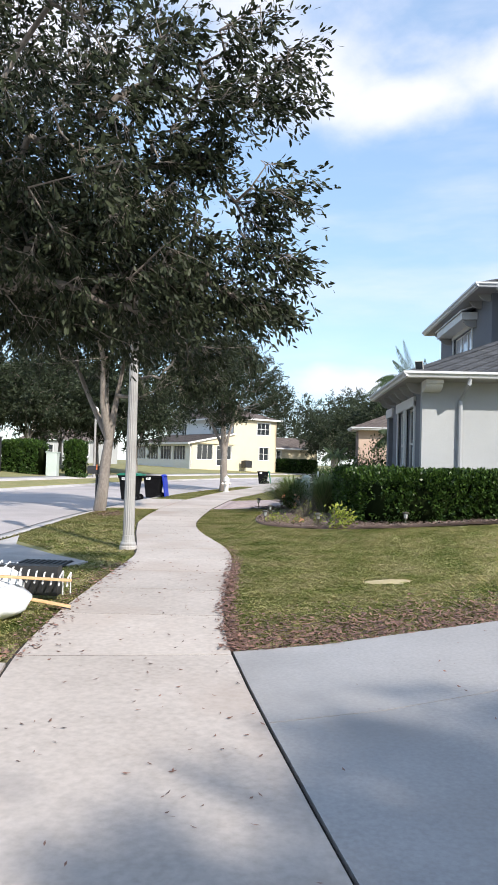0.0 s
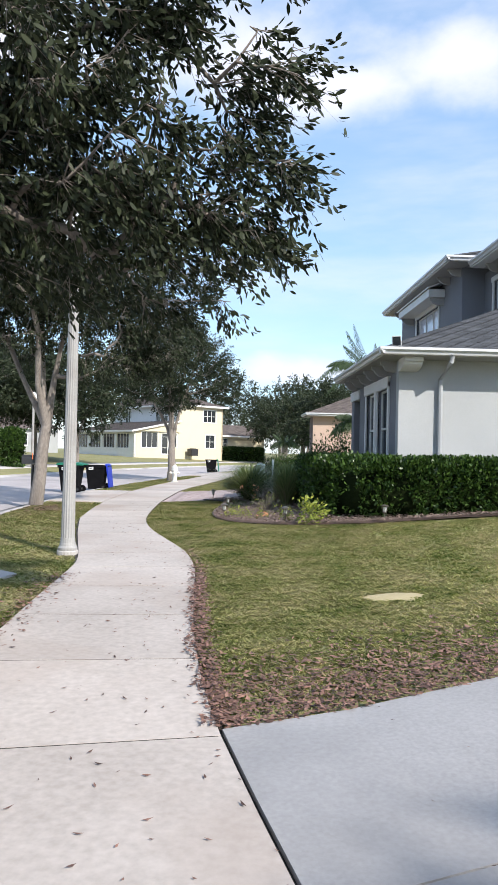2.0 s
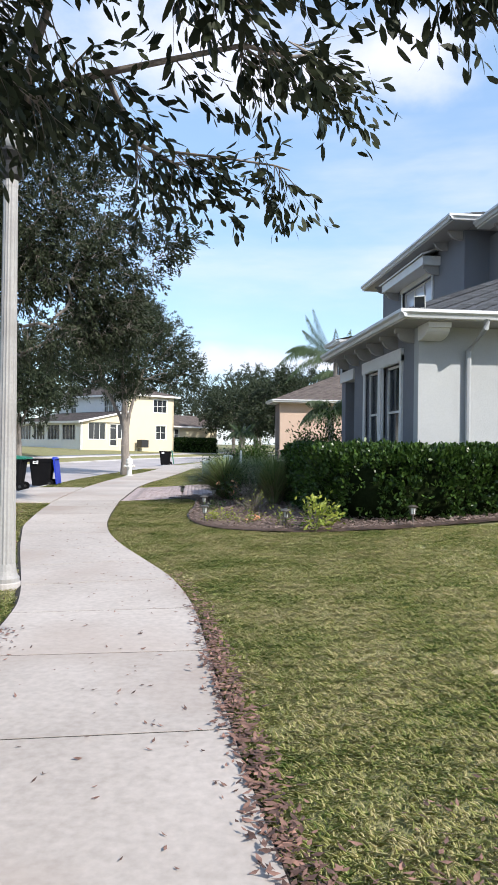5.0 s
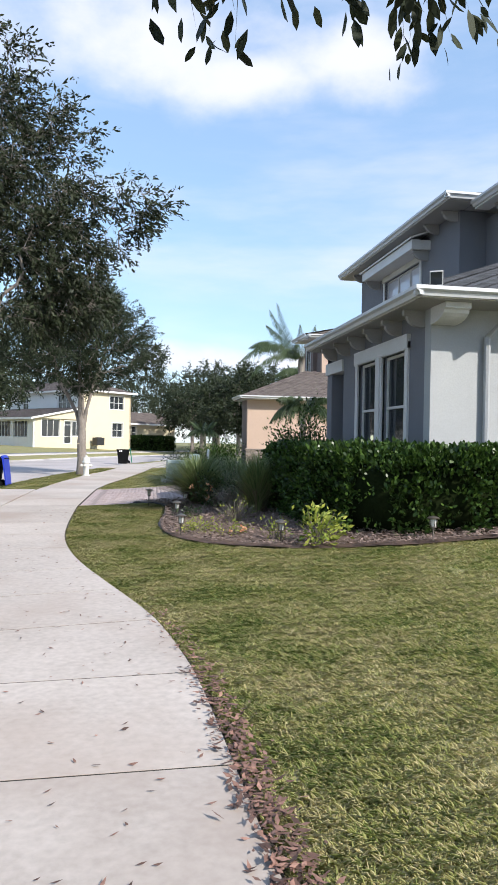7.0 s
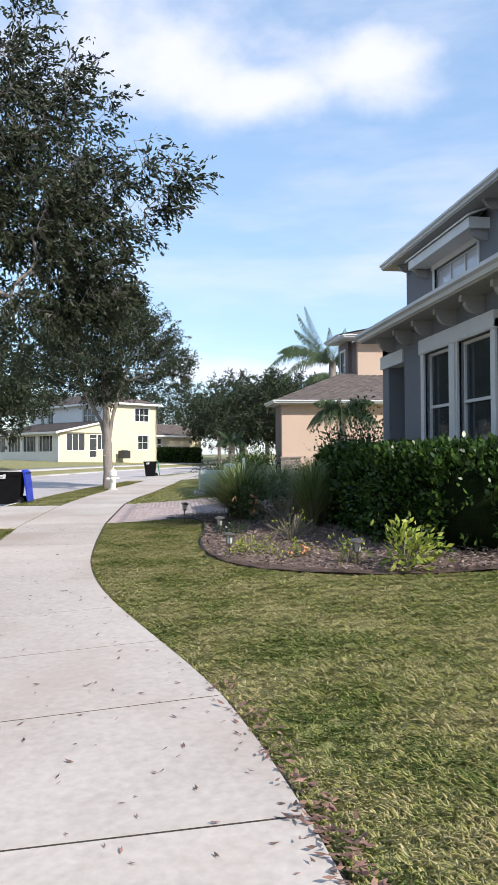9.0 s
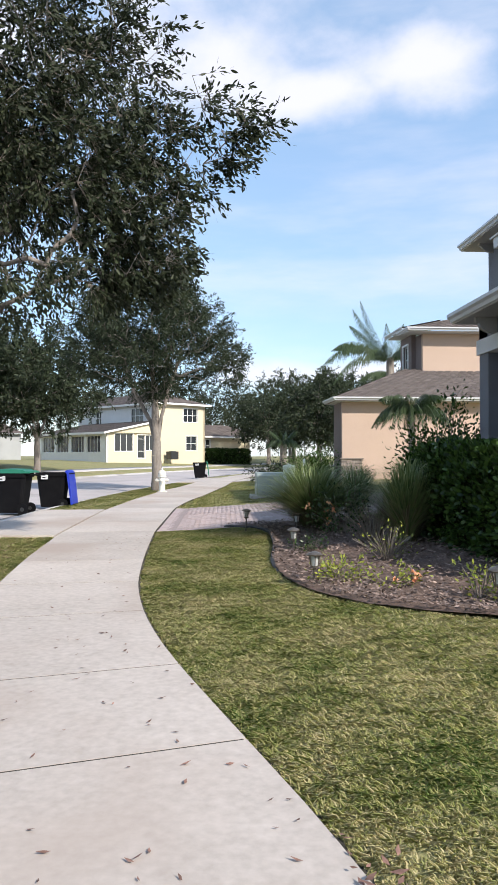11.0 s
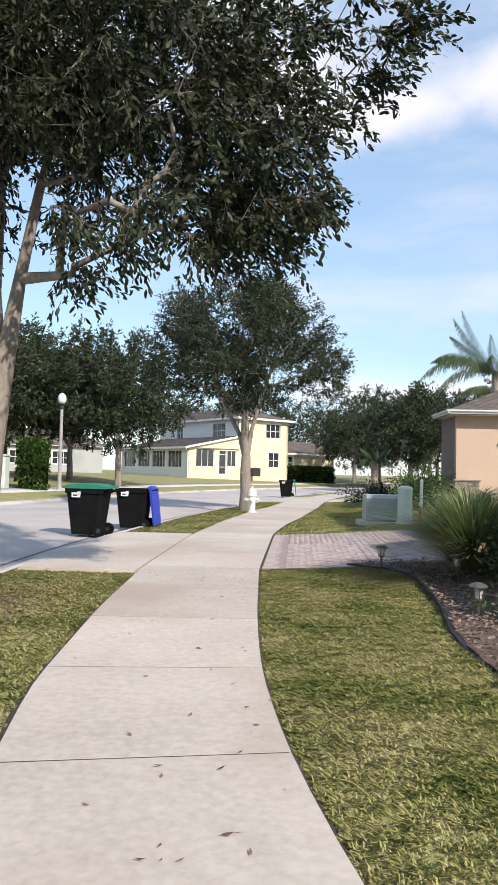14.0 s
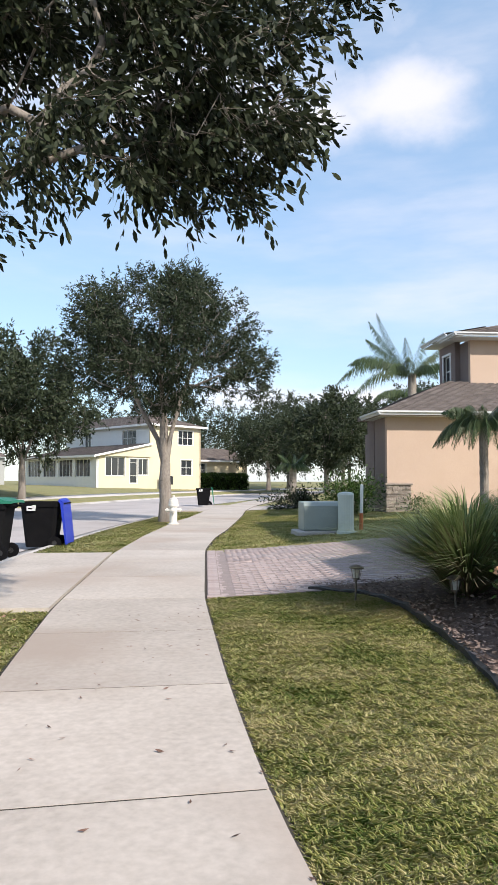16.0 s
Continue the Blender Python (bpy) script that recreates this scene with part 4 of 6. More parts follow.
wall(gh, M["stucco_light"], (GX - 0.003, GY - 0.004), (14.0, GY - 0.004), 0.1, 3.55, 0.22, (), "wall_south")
part("window_mullion", boxed(GX - 0.06, 18.08, 1.0, GX - 0.036, 18.27, 2.98), M["white_trim"], gh)
# entry: pier, lintel and a dark recess
part("entry_pier", boxed(GX, 21.15, 0.1, GX + 0.35, 21.5, 3.55), M["stucco_dark"], gh, bevel=0.01)
part("entry_lintel", boxed(GX - 0.04, 20.30, 2.98, GX + 0.22, 21.52, 3.22), M["white_trim"], gh)
part("entry_frieze", boxed(GX, 20.30, 3.22, GX + 0.22, 21.5, 3.55), M["stucco_dark"], gh)
part("entry_floor", boxed(GX, 20.3, 0.1, 5.6, 21.5, 0.42), M["kerb"], gh)
part("entry_ceiling", boxed(GX + 0.22, 20.3, 3.3, 5.6, 21.5, 3.4), M["soffit"], gh)
part("entry_back_wall", boxed(5.6, 20.1, 0.1, 5.8, 23.0, 3.6), M["stucco_dark"], gh)
part("entry_side_wall", boxed(GX + 0.22, 20.08, 0.1, 5.6, 20.28, 3.55), M["stucco_dark"], gh)
rngs = random.Random(3)
for k in range(16):
    zz = 0.4 + 0.11 * (k // 2)
    part("stone", boxed(GX - 0.05, 21.13 + 0.2 * (k % 2), zz, GX + 0.37, 21.32 + 0.2 * (k % 2), zz + 0.1), M["stone"], gh)
# low roof: eave edges at x 2.64 and y 15.42
EX, EY, NY = 2.64, 15.42, 21.45
pitch = 0.42
courses([(EX, NY, GE + 0.13), (EX, EY, GE + 0.13), (6.3, EY + 3.8, GE + 0.13 + 3.8 * pitch), (6.3, NY, GE + 0.13 + 3.8 * pitch)], M["shingle_dark"], gh)
courses([(EX, EY, GE + 0.13), (14, EY, GE + 0.13), (14, EY + 3.8, GE + 0.13 + 3.8 * pitch), (6.3, EY + 3.8, GE + 0.13 + 3.8 * pitch)], M["shingle_dark"], gh)
courses([(6.3, EY + 3.8, GE + 0.13 + 3.8 * pitch), (14, EY + 3.8, GE + 0.13 + 3.8 * pitch), (14, EY + 6.4, GE + 0.13 + 6.4 * pitch), (8.9, EY + 6.4, GE + 0.13 + 6.4 * pitch)], M["shingle_dark"], gh)
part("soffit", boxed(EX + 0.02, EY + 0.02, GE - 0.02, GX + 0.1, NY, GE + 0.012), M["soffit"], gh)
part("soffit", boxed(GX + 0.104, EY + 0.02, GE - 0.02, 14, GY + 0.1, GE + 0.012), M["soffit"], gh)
part("fascia", boxed(EX, EY, GE - 0.01, EX + 0.03, NY, GE + 0.12), M["white_trim"], gh)
part("fascia", boxed(EX + 0.032, EY, GE - 0.01, 14, EY + 0.03, GE + 0.12), M["white_trim"], gh)
part("fascia", boxed(EX, NY, GE - 0.01, 6.2, NY + 0.03, GE + 0.16), M["white_trim"], gh)
gutter(gh, (EX, NY, GE), (EX, EY - 0.1, GE))
gutter(gh, (EX - 0.1, EY, GE), (14, EY, GE))
for yy in (16.35, 17.25, 18.15, 19.05, 19.95, 20.85):
    bracket(gh, Matrix.Translation((GX, yy, GE - 0.02)) @ pose(0, 0, 0, 0, 0, -90), 0.33)
bracket(gh, Matrix.Translation((GX + 0.17, GY - 0.006, GE - 0.022)), 0.5, "white_trim", 0.19)
sp = part("downspout", tube([(3.98, EY - 0.02, GE + 0.02), (3.98, EY + 0.02, GE - 0.12), (3.94, GY - 0.07, GE - 0.42), (3.94, GY - 0.07, 0.3), (3.94, GY - 0.25, 0.22)], 0.05, 8), M["spout"], gh, "grey downspout")
sol = part("solar_panel", boxed(-0.09, -0.012, -0.1, 0.09, 0.012, 0.1), M["white_trim"], gh, "small tilted solar panel on the gutter", bevel=0.006)
sol.matrix_basis = pose(2.9, 15.5, GE + 0.27, 25, 0, -25)
cell = part("cell", boxed(-0.075, -0.016, -0.085, 0.075, -0.012, 0.085), M["glass"], sol)
# upper storey
UX, UY0, UY1, UE = 6.2, 21.6, 28.5, 6.92
a, b = (UX, UY1), (UX, UY0)
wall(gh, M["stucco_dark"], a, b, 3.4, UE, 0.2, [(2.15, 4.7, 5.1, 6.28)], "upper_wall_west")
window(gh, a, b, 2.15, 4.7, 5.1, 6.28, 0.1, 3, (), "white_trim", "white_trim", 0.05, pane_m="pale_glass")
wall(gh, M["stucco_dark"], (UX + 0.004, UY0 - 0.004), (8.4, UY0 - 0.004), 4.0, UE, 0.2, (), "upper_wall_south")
part("window_hood", boxed(UX - 0.5, 23.2, 6.42, UX, 27.0, 6.66), M["white_trim"], gh)
plate([(UX - 0.55, 23.1, 6.66), (UX - 0.55, 27.1, 6.66), (UX, 27.1, 6.86), (UX, 23.1, 6.86)], 0.04, M["white_trim"], gh, "hood_roof")
for yy in (23.35, 26.85):
    bracket(gh, Matrix.Translation((UX, yy, 6.42)) @ pose(0, 0, 0, 0, 0, -90), 0.42)
for yy in (21.75, 22.75, 28.2):
    bracket(gh, Matrix.Translation((UX, yy, UE)) @ pose(0, 0, 0, 0, 0, -90), 0.38)
courses([(5.6, 28.9, UE + 0.13), (5.6, 20.95, UE + 0.13), (9.0, 24.3, UE + 1.5), (9.0, 25.5, UE + 1.5)], M["shingle_dark"], gh)
courses([(5.6, 20.95, UE + 0.13), (12.0, 20.95, UE + 0.13), (12.0, 24.3, UE + 1.5), (9.0, 24.3, UE + 1.5)], M["shingle_dark"], gh)
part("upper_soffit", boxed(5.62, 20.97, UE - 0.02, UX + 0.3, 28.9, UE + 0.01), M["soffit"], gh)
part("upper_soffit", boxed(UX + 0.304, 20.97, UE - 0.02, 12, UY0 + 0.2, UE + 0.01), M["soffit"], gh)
part("upper_fascia", boxed(5.6, 20.95, UE - 0.02, 5.63, 28.9, UE + 0.12), M["white_trim"], gh)
part("upper_fascia", boxed(5.6, 28.9, UE - 0.02, 12, 28.93, UE + 0.12), M["white_trim"], gh)
gutter(gh, (5.6, 28.9, UE), (5.6, 20.85, UE))
gutter(gh, (5.5, 20.95, UE), (12, 20.95, UE))
# front bay of the upper storey
BX, BY = 6.85, 19.3
a, b = (BX, UY0), (BX, BY)
wall(gh, M["stucco_dark"], a, b, 4.0, 6.75, 0.2, [(0.75, 1.6, 5.5, 6.35)], "bay_wall_west")
window(gh, a, b, 0.75, 1.6, 5.5, 6.35, 0.1, 1, (0.5,), "white_trim", "white_trim", 0.03, pane_m="pale_glass")
wall(gh, M["stucco_dark"], (BX + 0.004, BY - 0.004), (12, BY - 0.004), 4.0, 6.75, 0.2, (), "bay_wall_south")
courses([(6.25, 22.6, 6.9), (6.25, 18.7, 6.9), (9.6, 21.6, 8.15), (9.6, 22.6, 8.15)], M["shingle_dark"], gh)
courses([(6.25, 18.7, 6.9), (12.5, 18.7, 6.9), (12.5, 21.6, 8.15), (9.6, 21.6, 8.15)], M["shingle_dark"], gh)
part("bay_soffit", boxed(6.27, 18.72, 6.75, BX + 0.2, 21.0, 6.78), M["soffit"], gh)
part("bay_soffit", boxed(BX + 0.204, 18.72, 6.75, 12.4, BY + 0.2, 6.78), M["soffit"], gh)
part("bay_fascia", boxed(6.25, 18.7, 6.74, 6.58, 21.0, 6.9), M["white_trim"], gh)
gutter(gh, (6.25, 21.0, 6.78), (6.25, 18.6, 6.78))
gutter(gh, (6.15, 18.7, 6.78), (12.5, 18.7, 6.78))
for yy in (19.5, 20.5):
    bracket(gh, Matrix.Translation((BX, yy, 6.76)) @ pose(0, 0, 0, 0, 0, -90), 0.38)

# peach house
ph = thing("peach_house", pose(0, 0, 0), "peach stucco house with brown shingle roof and stone trim", "house")
PX, PY, PE = 3.84, 36.45, 3.36
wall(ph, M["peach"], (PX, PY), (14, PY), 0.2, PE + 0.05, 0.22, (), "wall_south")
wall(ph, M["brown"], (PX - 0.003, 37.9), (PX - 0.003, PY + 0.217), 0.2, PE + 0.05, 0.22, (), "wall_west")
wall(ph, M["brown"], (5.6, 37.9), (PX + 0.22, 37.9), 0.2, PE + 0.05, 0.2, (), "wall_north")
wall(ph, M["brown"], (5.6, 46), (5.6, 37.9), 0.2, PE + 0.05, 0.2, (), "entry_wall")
courses([(3.5, 36.0, PE + 0.15), (15, 36.0, PE + 0.15), (15, 40.2, PE + 0.15 + 1.55), (7.3, 40.2, PE + 0.15 + 1.55)], M["shingle_brown"], ph, 0.2)
courses([(3.5, 38.3, PE + 0.15), (3.5, 36.0, PE + 0.15), (7.3, 40.2, PE + 0.15 + 1.55), (7.3, 46, PE + 0.15 + 1.55)], M["shingle_brown"], ph, 0.2)
part("soffit", boxed(3.52, 36.02, PE, PX + 0.1, 38.2, PE + 0.03), M["white_trim"], ph)
part("soffit", boxed(PX + 0.104, 36.02, PE, 15, PY + 0.1, PE + 0.03), M["white_trim"], ph)
part("fascia", boxed(3.5, 36.0, PE, 3.53, 38.2, PE + 0.14), M["brown"], ph)
part("fascia", boxed(3.532, 36.0, PE, 15, 36.03, PE + 0.14), M["brown"], ph)
gutter(ph, (3.5, 38.2, PE + 0.02), (3.5, 35.9, PE + 0.02))
gutter(ph, (3.4, 36.0, PE + 0.02), (15, 36.0, PE + 0.02))
stone_v = [boxed(-0.5, -0.5, -0.5, 0.5, 0.5, 0.5) for _ in range(1)]
sb = part("stone", stone_v[0], M["stone"], ph, bevel=0.06)
sb.matrix_basis = Matrix.LocRotScale((PX + 0.1, PY - 0.02, 0.5), None, (0.2, 0.1, 0.06))
rs = random.Random(5)
zz = 0.34
while zz < 1.18:
    hh = rs.uniform(0.05, 0.10)
    xx = PX - 0.06
    while xx < PX + 0.72:
        ww = min(rs.uniform(0.14, 0.34), PX + 0.76 - xx)
        o = link("stone", sb.data, M["stone"], ph)
        o.matrix_basis = Matrix.LocRotScale((xx + ww / 2, PY - 0.02 + rs.uniform(-0.02, 0.02), zz + hh / 2), None, (ww - 0.012, 0.12, hh - 0.01))
        xx += ww
    zz += hh
for k in range(20):
    o = link("stone", sb.data, M["stone"], ph)
    o.matrix_basis = Matrix.LocRotScale((PX - 0.01, PY + 0.15 + 0.26 * (k % 2), 0.38 + 0.085 * (k // 2)), None, (0.12, 0.25, 0.075))
part("stone_cap", boxed(PX - 0.1, PY - 0.12, 1.19, PX + 0.8, PY + 0.02, 1.25), M["stone"], ph, bevel=0.01)
# recessed wing behind the front corner
WY = 40.9
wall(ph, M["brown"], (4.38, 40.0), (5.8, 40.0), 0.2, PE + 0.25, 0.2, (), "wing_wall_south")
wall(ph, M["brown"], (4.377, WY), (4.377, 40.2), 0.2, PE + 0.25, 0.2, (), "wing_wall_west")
courses([(4.0, 39.5, PE + 0.35), (7.3, 39.5, PE + 0.35), (7.3, 41.5, PE + 0.9), (5.6, 41.5, PE + 0.9)], M["shingle_brown"], ph, 0.2)
courses([(4.0, WY, PE + 0.35), (4.0, 39.5, PE + 0.35), (5.6, 41.5, PE + 0.9), (5.6, WY, PE + 0.9)], M["shingle_brown"], ph, 0.2)
part("wing_soffit", boxed(4.02, 39.52, PE + 0.2, 5.8, WY - 0.1, PE + 0.24), M["brown"], ph)
part("wing_fascia", boxed(4.0, 39.5, PE + 0.2, 5.8, 39.53, PE + 0.34), M["brown"], ph)
part("wing_fascia", boxed(3.97, 39.5, PE + 0.2, 4.0, WY - 0.1, PE + 0.34), M["brown"], ph)
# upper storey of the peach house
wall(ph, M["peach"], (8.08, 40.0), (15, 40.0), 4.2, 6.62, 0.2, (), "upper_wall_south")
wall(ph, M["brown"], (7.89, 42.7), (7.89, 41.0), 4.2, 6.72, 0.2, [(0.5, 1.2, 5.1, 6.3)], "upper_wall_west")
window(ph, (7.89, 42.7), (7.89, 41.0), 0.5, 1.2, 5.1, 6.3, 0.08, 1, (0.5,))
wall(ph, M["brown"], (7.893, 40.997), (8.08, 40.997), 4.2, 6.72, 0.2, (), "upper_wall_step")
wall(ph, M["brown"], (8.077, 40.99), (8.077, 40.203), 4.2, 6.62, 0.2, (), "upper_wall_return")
courses([(7.3, 39.4, 6.75), (15, 39.4, 6.75), (15, 42.5, 7.75), (10.3, 42.5, 7.75)], M["shingle_brown"], ph, 0.2)
courses([(7.3, 41.0, 6.75), (7.3, 39.4, 6.75), (10.3, 42.5, 7.75), (10.3, 42.6, 7.75)], M["shingle_brown"], ph, 0.2)
courses([(7.35, 43.2, 6.95), (7.35, 40.4, 6.95), (9.6, 42.0, 7.6), (9.6, 43.2, 7.6)], M["shingle_brown"], ph, 0.2)
part("upper_soffit", boxed(7.37, 40.42, 6.8, 8.3, 43.1, 6.83), M["white_trim"], ph)
part("upper_soffit", boxed(7.32, 39.42, 6.6, 15, 40.3, 6.63), M["white_trim"], ph)
gutter(ph, (7.2, 39.4, 6.64), (15, 39.4, 6.64))
gutter(ph, (7.3, 41, 6.64), (7.3, 39.3, 6.64))
gutter(ph, (7.35, 43.2, 6.84), (7.35, 40.4, 6.84))

# cream house across the bend, turned 40 degrees: the local x axis runs along its sunny face
YA = 40.0
yh = thing("cream_house", pose(-10.8, 82.0, 0.95, 0, 0, YA), "cream two-storey stucco house with an enclosed porch", "house")
L1, L2 = 12.9, 13.8
# sunny face: porch end with windows and door, then the tall wall
a, b = (0, 0), (6.2, 0)
wall(yh, M["yellow"], a, b, -0.6, 2.75, 0.2, [(0.95, 3.15, 0.85, 2.65), (3.75, 4.65, 0.15, 2.55), (4.75, 5.9, 0.95, 2.55)], "porch_wall_south")
window(yh, a, b, 0.95, 3.15, 0.85, 2.65, 0.06, 3, ())
window(yh, a, b, 4.75, 5.9, 0.95, 2.55, 0.06, 2, ())
window(yh, a, b, 3.75, 4.65, 0.15, 2.55, 0.07, 1, (0.30, 0.83), mull=0.04)
plate([(-0.02, -0.002, 2.74), (6.2, -0.002, 2.74), (6.2, -0.002, 4.1)], -0.2, M["yellow"], yh, "porch_gable")
a, b = (6.2, 0), (L1, 0)
wall(yh, M["yellow"], a, b, -0.6, 3.3, 0.2, [(4.0, 5.5, 0.95, 2.55)], "main_wall_south")
wall(yh, M["yellow"], a, b, 3.3, 6.0, 0.2, [(3.6, 5.6, 4.1, 5.6)], "main_wall_upper")
window(yh, a, b, 3.6, 5.6, 4.1, 5.6, 0.08, 3, (0.5,))
window(yh, a, b, 4.0, 5.5, 0.95, 2.55, 0.08, 2, (0.5,))
# shaded face: porch windows in groups of four; cool white paints the cream wall's shade
a, b = (0, L2), (0, 0)
holes = [(0.6 + 3.15 * i, 3.2 + 3.15 * i, 0.75, 2.45) for i in range(4)]
wall(yh, M["white"], a, b, -0.6, 2.75, 0.2, holes, "porch_wall_west")
for h in holes:
    window(yh, a, b, *h, 0.06, 4, ())
# upper west wall: white again stands in for shade on the cream stucco
a, b = (6.2, 16.0), (6.2, 0.21)
wall(yh, M["white"], a, b, 2.0, 6.0, 0.2, [(11.2, 13.6, 4.0, 5.6), (4, 5.2, 4.0, 5.6)], "main_wall_west")
window(yh, a, b, 11.2, 13.6, 4.0, 5.6, 0.1, 3, (0.5,))
window(yh, a, b, 4, 5.2, 4.0, 5.6, 0.1, 2, (0.5,))
courses([(-0.5, L2 + 0.4, 2.78), (-0.5, -0.4, 2.78), (6.2, -0.4, 4.15), (6.2, L2 + 0.4, 4.15)], M["shingle_brown"], yh, 0.3, tab=0.8)
part("porch_fascia", boxed(-0.55, -0.42, 2.6, -0.5, L2 + 0.4, 2.8), M["white"], yh)
plate([(-0.5, -0.42, 2.62), (6.2, -0.42, 3.98), (6.2, -0.42, 4.18), (-0.5, -0.42, 2.82)], -0.04, M["white"], yh, "rake_board")
part("downspout", tube([(-0.45, -0.4, 2.6), (-0.06, -0.06, 2.3), (-0.06, -0.06, -0.4)], 0.05, 6), M["white"], yh)
courses([(5.7, -0.5, 6.05), (L1 + 0.5, -0.5, 6.05), (L1 - 3.0, 4.0, 7.5), (9.2, 4.0, 7.5)], M["shingle_brown"], yh, 0.3, tab=0.8)
courses([(5.7, 16, 6.05), (5.7, -0.5, 6.05), (9.2, 4.0, 7.5), (9.2, 16, 7.5)], M["shingle_brown"], yh, 0.3, tab=0.8)
part("eave_board", boxed(5.65, -0.55, 5.9, L1 + 0.55, -0.5, 6.1), M["white"], yh)
part("eave_board", boxed(5.65, -0.5, 5.9, 5.7, 16, 6.1), M["white"], yh)
wall(yh, M["yellow"], (L1, 0), (L1, 14), -0.6, 6.0, 0.2, (), "main_wall_east")
# low wing
a, b = (L1 + 0.2, 2.0), (L1 + 9.0, 2.0)
wall(yh, M["yellow"], a, b, -0.6, 2.6, 0.2, [(1.6, 2.3, 0.9, 2.3)], "wing_wall")
window(yh, a, b, 1.6, 2.3, 0.9, 2.3, 0.08, 1, (0.5,))
courses([(L1 - 0.1, 1.4, 2.65), (L1 + 9.5, 1.4, 2.65), (L1 + 9.5, 5.5, 4.2), (L1 - 0.1, 5.5, 4.2)], M["shingle_brown"], yh, 0.3, tab=0.8)
part("wing_eave", boxed(L1 - 0.1, 1.36, 2.5, L1 + 9.5, 1.4, 2.68), M["white"], yh)

# pale house among the trees far across the road
fh = thing("white_house", pose(-33, 88, 0.9, 0, 0, 20), "pale house half hidden behind trees across the road", "house")
wall(fh, M["stucco_light"], (0, 0), (12, 0), -0.6, 2.9, 0.2, [(2, 3.8, 0.9, 2.3), (6.5, 8.3, 0.9, 2.3)], "wall_south")
window(fh, (0, 0), (12, 0), 2, 3.8, 0.9, 2.3, 0.08, 3, (0.5,))
window(fh, (0, 0), (12, 0), 6.5, 8.3, 0.9, 2.3, 0.08, 3, (0.5,))
wall(fh, M["stucco_light"], (0, 10), (0, 0), -0.6, 2.9, 0.2, (), "wall_west")
courses([(-0.5, -0.5, 2.95), (12.5, -0.5, 2.95), (9, 5, 5.0), (3.5, 5, 5.0)], M["shingle_brown"], fh, 0.3, tab=0.8)
courses([(-0.5, 10, 2.95), (-0.5, -0.5, 2.95), (3.5, 5, 5.0), (3.5, 5.2, 5.0)], M["shingle_brown"], fh, 0.3, tab=0.8)


# ---- planting bed ----
bed_edge = [(-1.05, 22.75), (-0.8, 22.45), (-0.5, 22.0), (-0.40, 21.2), (-0.50, 19.6), (-0.68, 18.3), (-0.64, 17.2), (-0.5, 16.5), (-0.25, 16.0), (0.1, 15.6), (0.63, 15.1), (1.3, 14.75), (2.2, 14.5), (3.4, 14.42), (5.5, 14.4), (9.0, 14.4)]


def bed_line(n):
    """Points evenly along the bed's outer edge, softened."""
    e = np.array(bed_edge)
    d = np.concatenate(([0], np.cumsum(np.linalg.norm(np.diff(e, axis=0), axis=1))))
    q = np.linspace(0, d[-1], n)
    pts = np.stack((np.interp(q, d, e[:, 0]), np.interp(q, d, e[:, 1])), axis=1)
    for _ in range(3):
        pts[1:-1] = (pts[:-2] + 2 * pts[1:-1] + pts[2:]) / 4
    return pts


outer = bed_line(64)
inner = []
for i in range(64):
    t = i / 63
    inner.append((3.05, 22.6 - 6.6 * t / 0.55) if t < 0.55 else (3.05 + 5.95 * (t - 0.55) / 0.45, 16.0))
inner = np.array(inner)
bv = []
for i in range(64):
    for j in range(13):
        x, y = outer[i] + (inner[i] - outer[i]) * j / 12
        bv.append((x, y, height(x, y) + 0.02 + 0.015 * noise.noise(Vector((x * 3, y * 3, 0)))))
mulch_bed = tagged(from_arrays("mulch_bed", bv, [(i * 13 + j, i * 13 + j + 1, (i + 1) * 13 + j + 1, (i + 1) * 13 + j) for i in range(63) for j in range(12)], M["mulch"]),
                   "planting bed of dark brown bark mulch", "garden bed", kind="structure")


def in_bed(x, y):
    if y > 22.8 or y < 14.3:
        return False
    e = bed_edge
    for (x0, y0), (x1, y1) in zip(e, e[1:]):
        if y1 <= y <= y0 and y0 > y1:
            return x > x0 + (x1 - x0) * (y0 - y) / (y0 - y1)
    return x > 3.4


def flat_bits(name, spots, size, material, label, category, rng, curl=0.3, width=0.45, lift=0.006):
    """Small loose blades or chips lying about: one quad each, tilted and curled."""
    n = len(spots)
    P = np.array([(x, y, z + lift) for x, y, z in spots])
    a = rng.uniform(0, 2 * np.pi, n)
    d = np.stack((np.cos(a), np.sin(a), rng.normal(0, curl * 0.5, n)), axis=1)
    sd2 = np.stack((-np.sin(a), np.cos(a), rng.normal(0, curl, n)), axis=1)
    s2 = (size * rng.uniform(0.55, 1.3, n))[:, None]
    up = np.zeros((n, 3))
    up[:, 2] = s2[:, 0] * curl * 0.25
    v = np.stack((P - d * s2 / 2 + up, P + sd2 * s2 * width / 2, P + d * s2 / 2 + up * rng.uniform(0, 1.5, (n, 1)), P - sd2 * s2 * width / 2), axis=1)
    v[:, :, 2] = np.maximum(v[:, :, 2], P[:, None, 2] - 0.004)
    return tagged(from_arrays(name, v.reshape(-1, 3), np.arange(4 * n).reshape(-1, 4), material), label, category, kind="stuff")


rng = np.random.default_rng(4)
spots = []
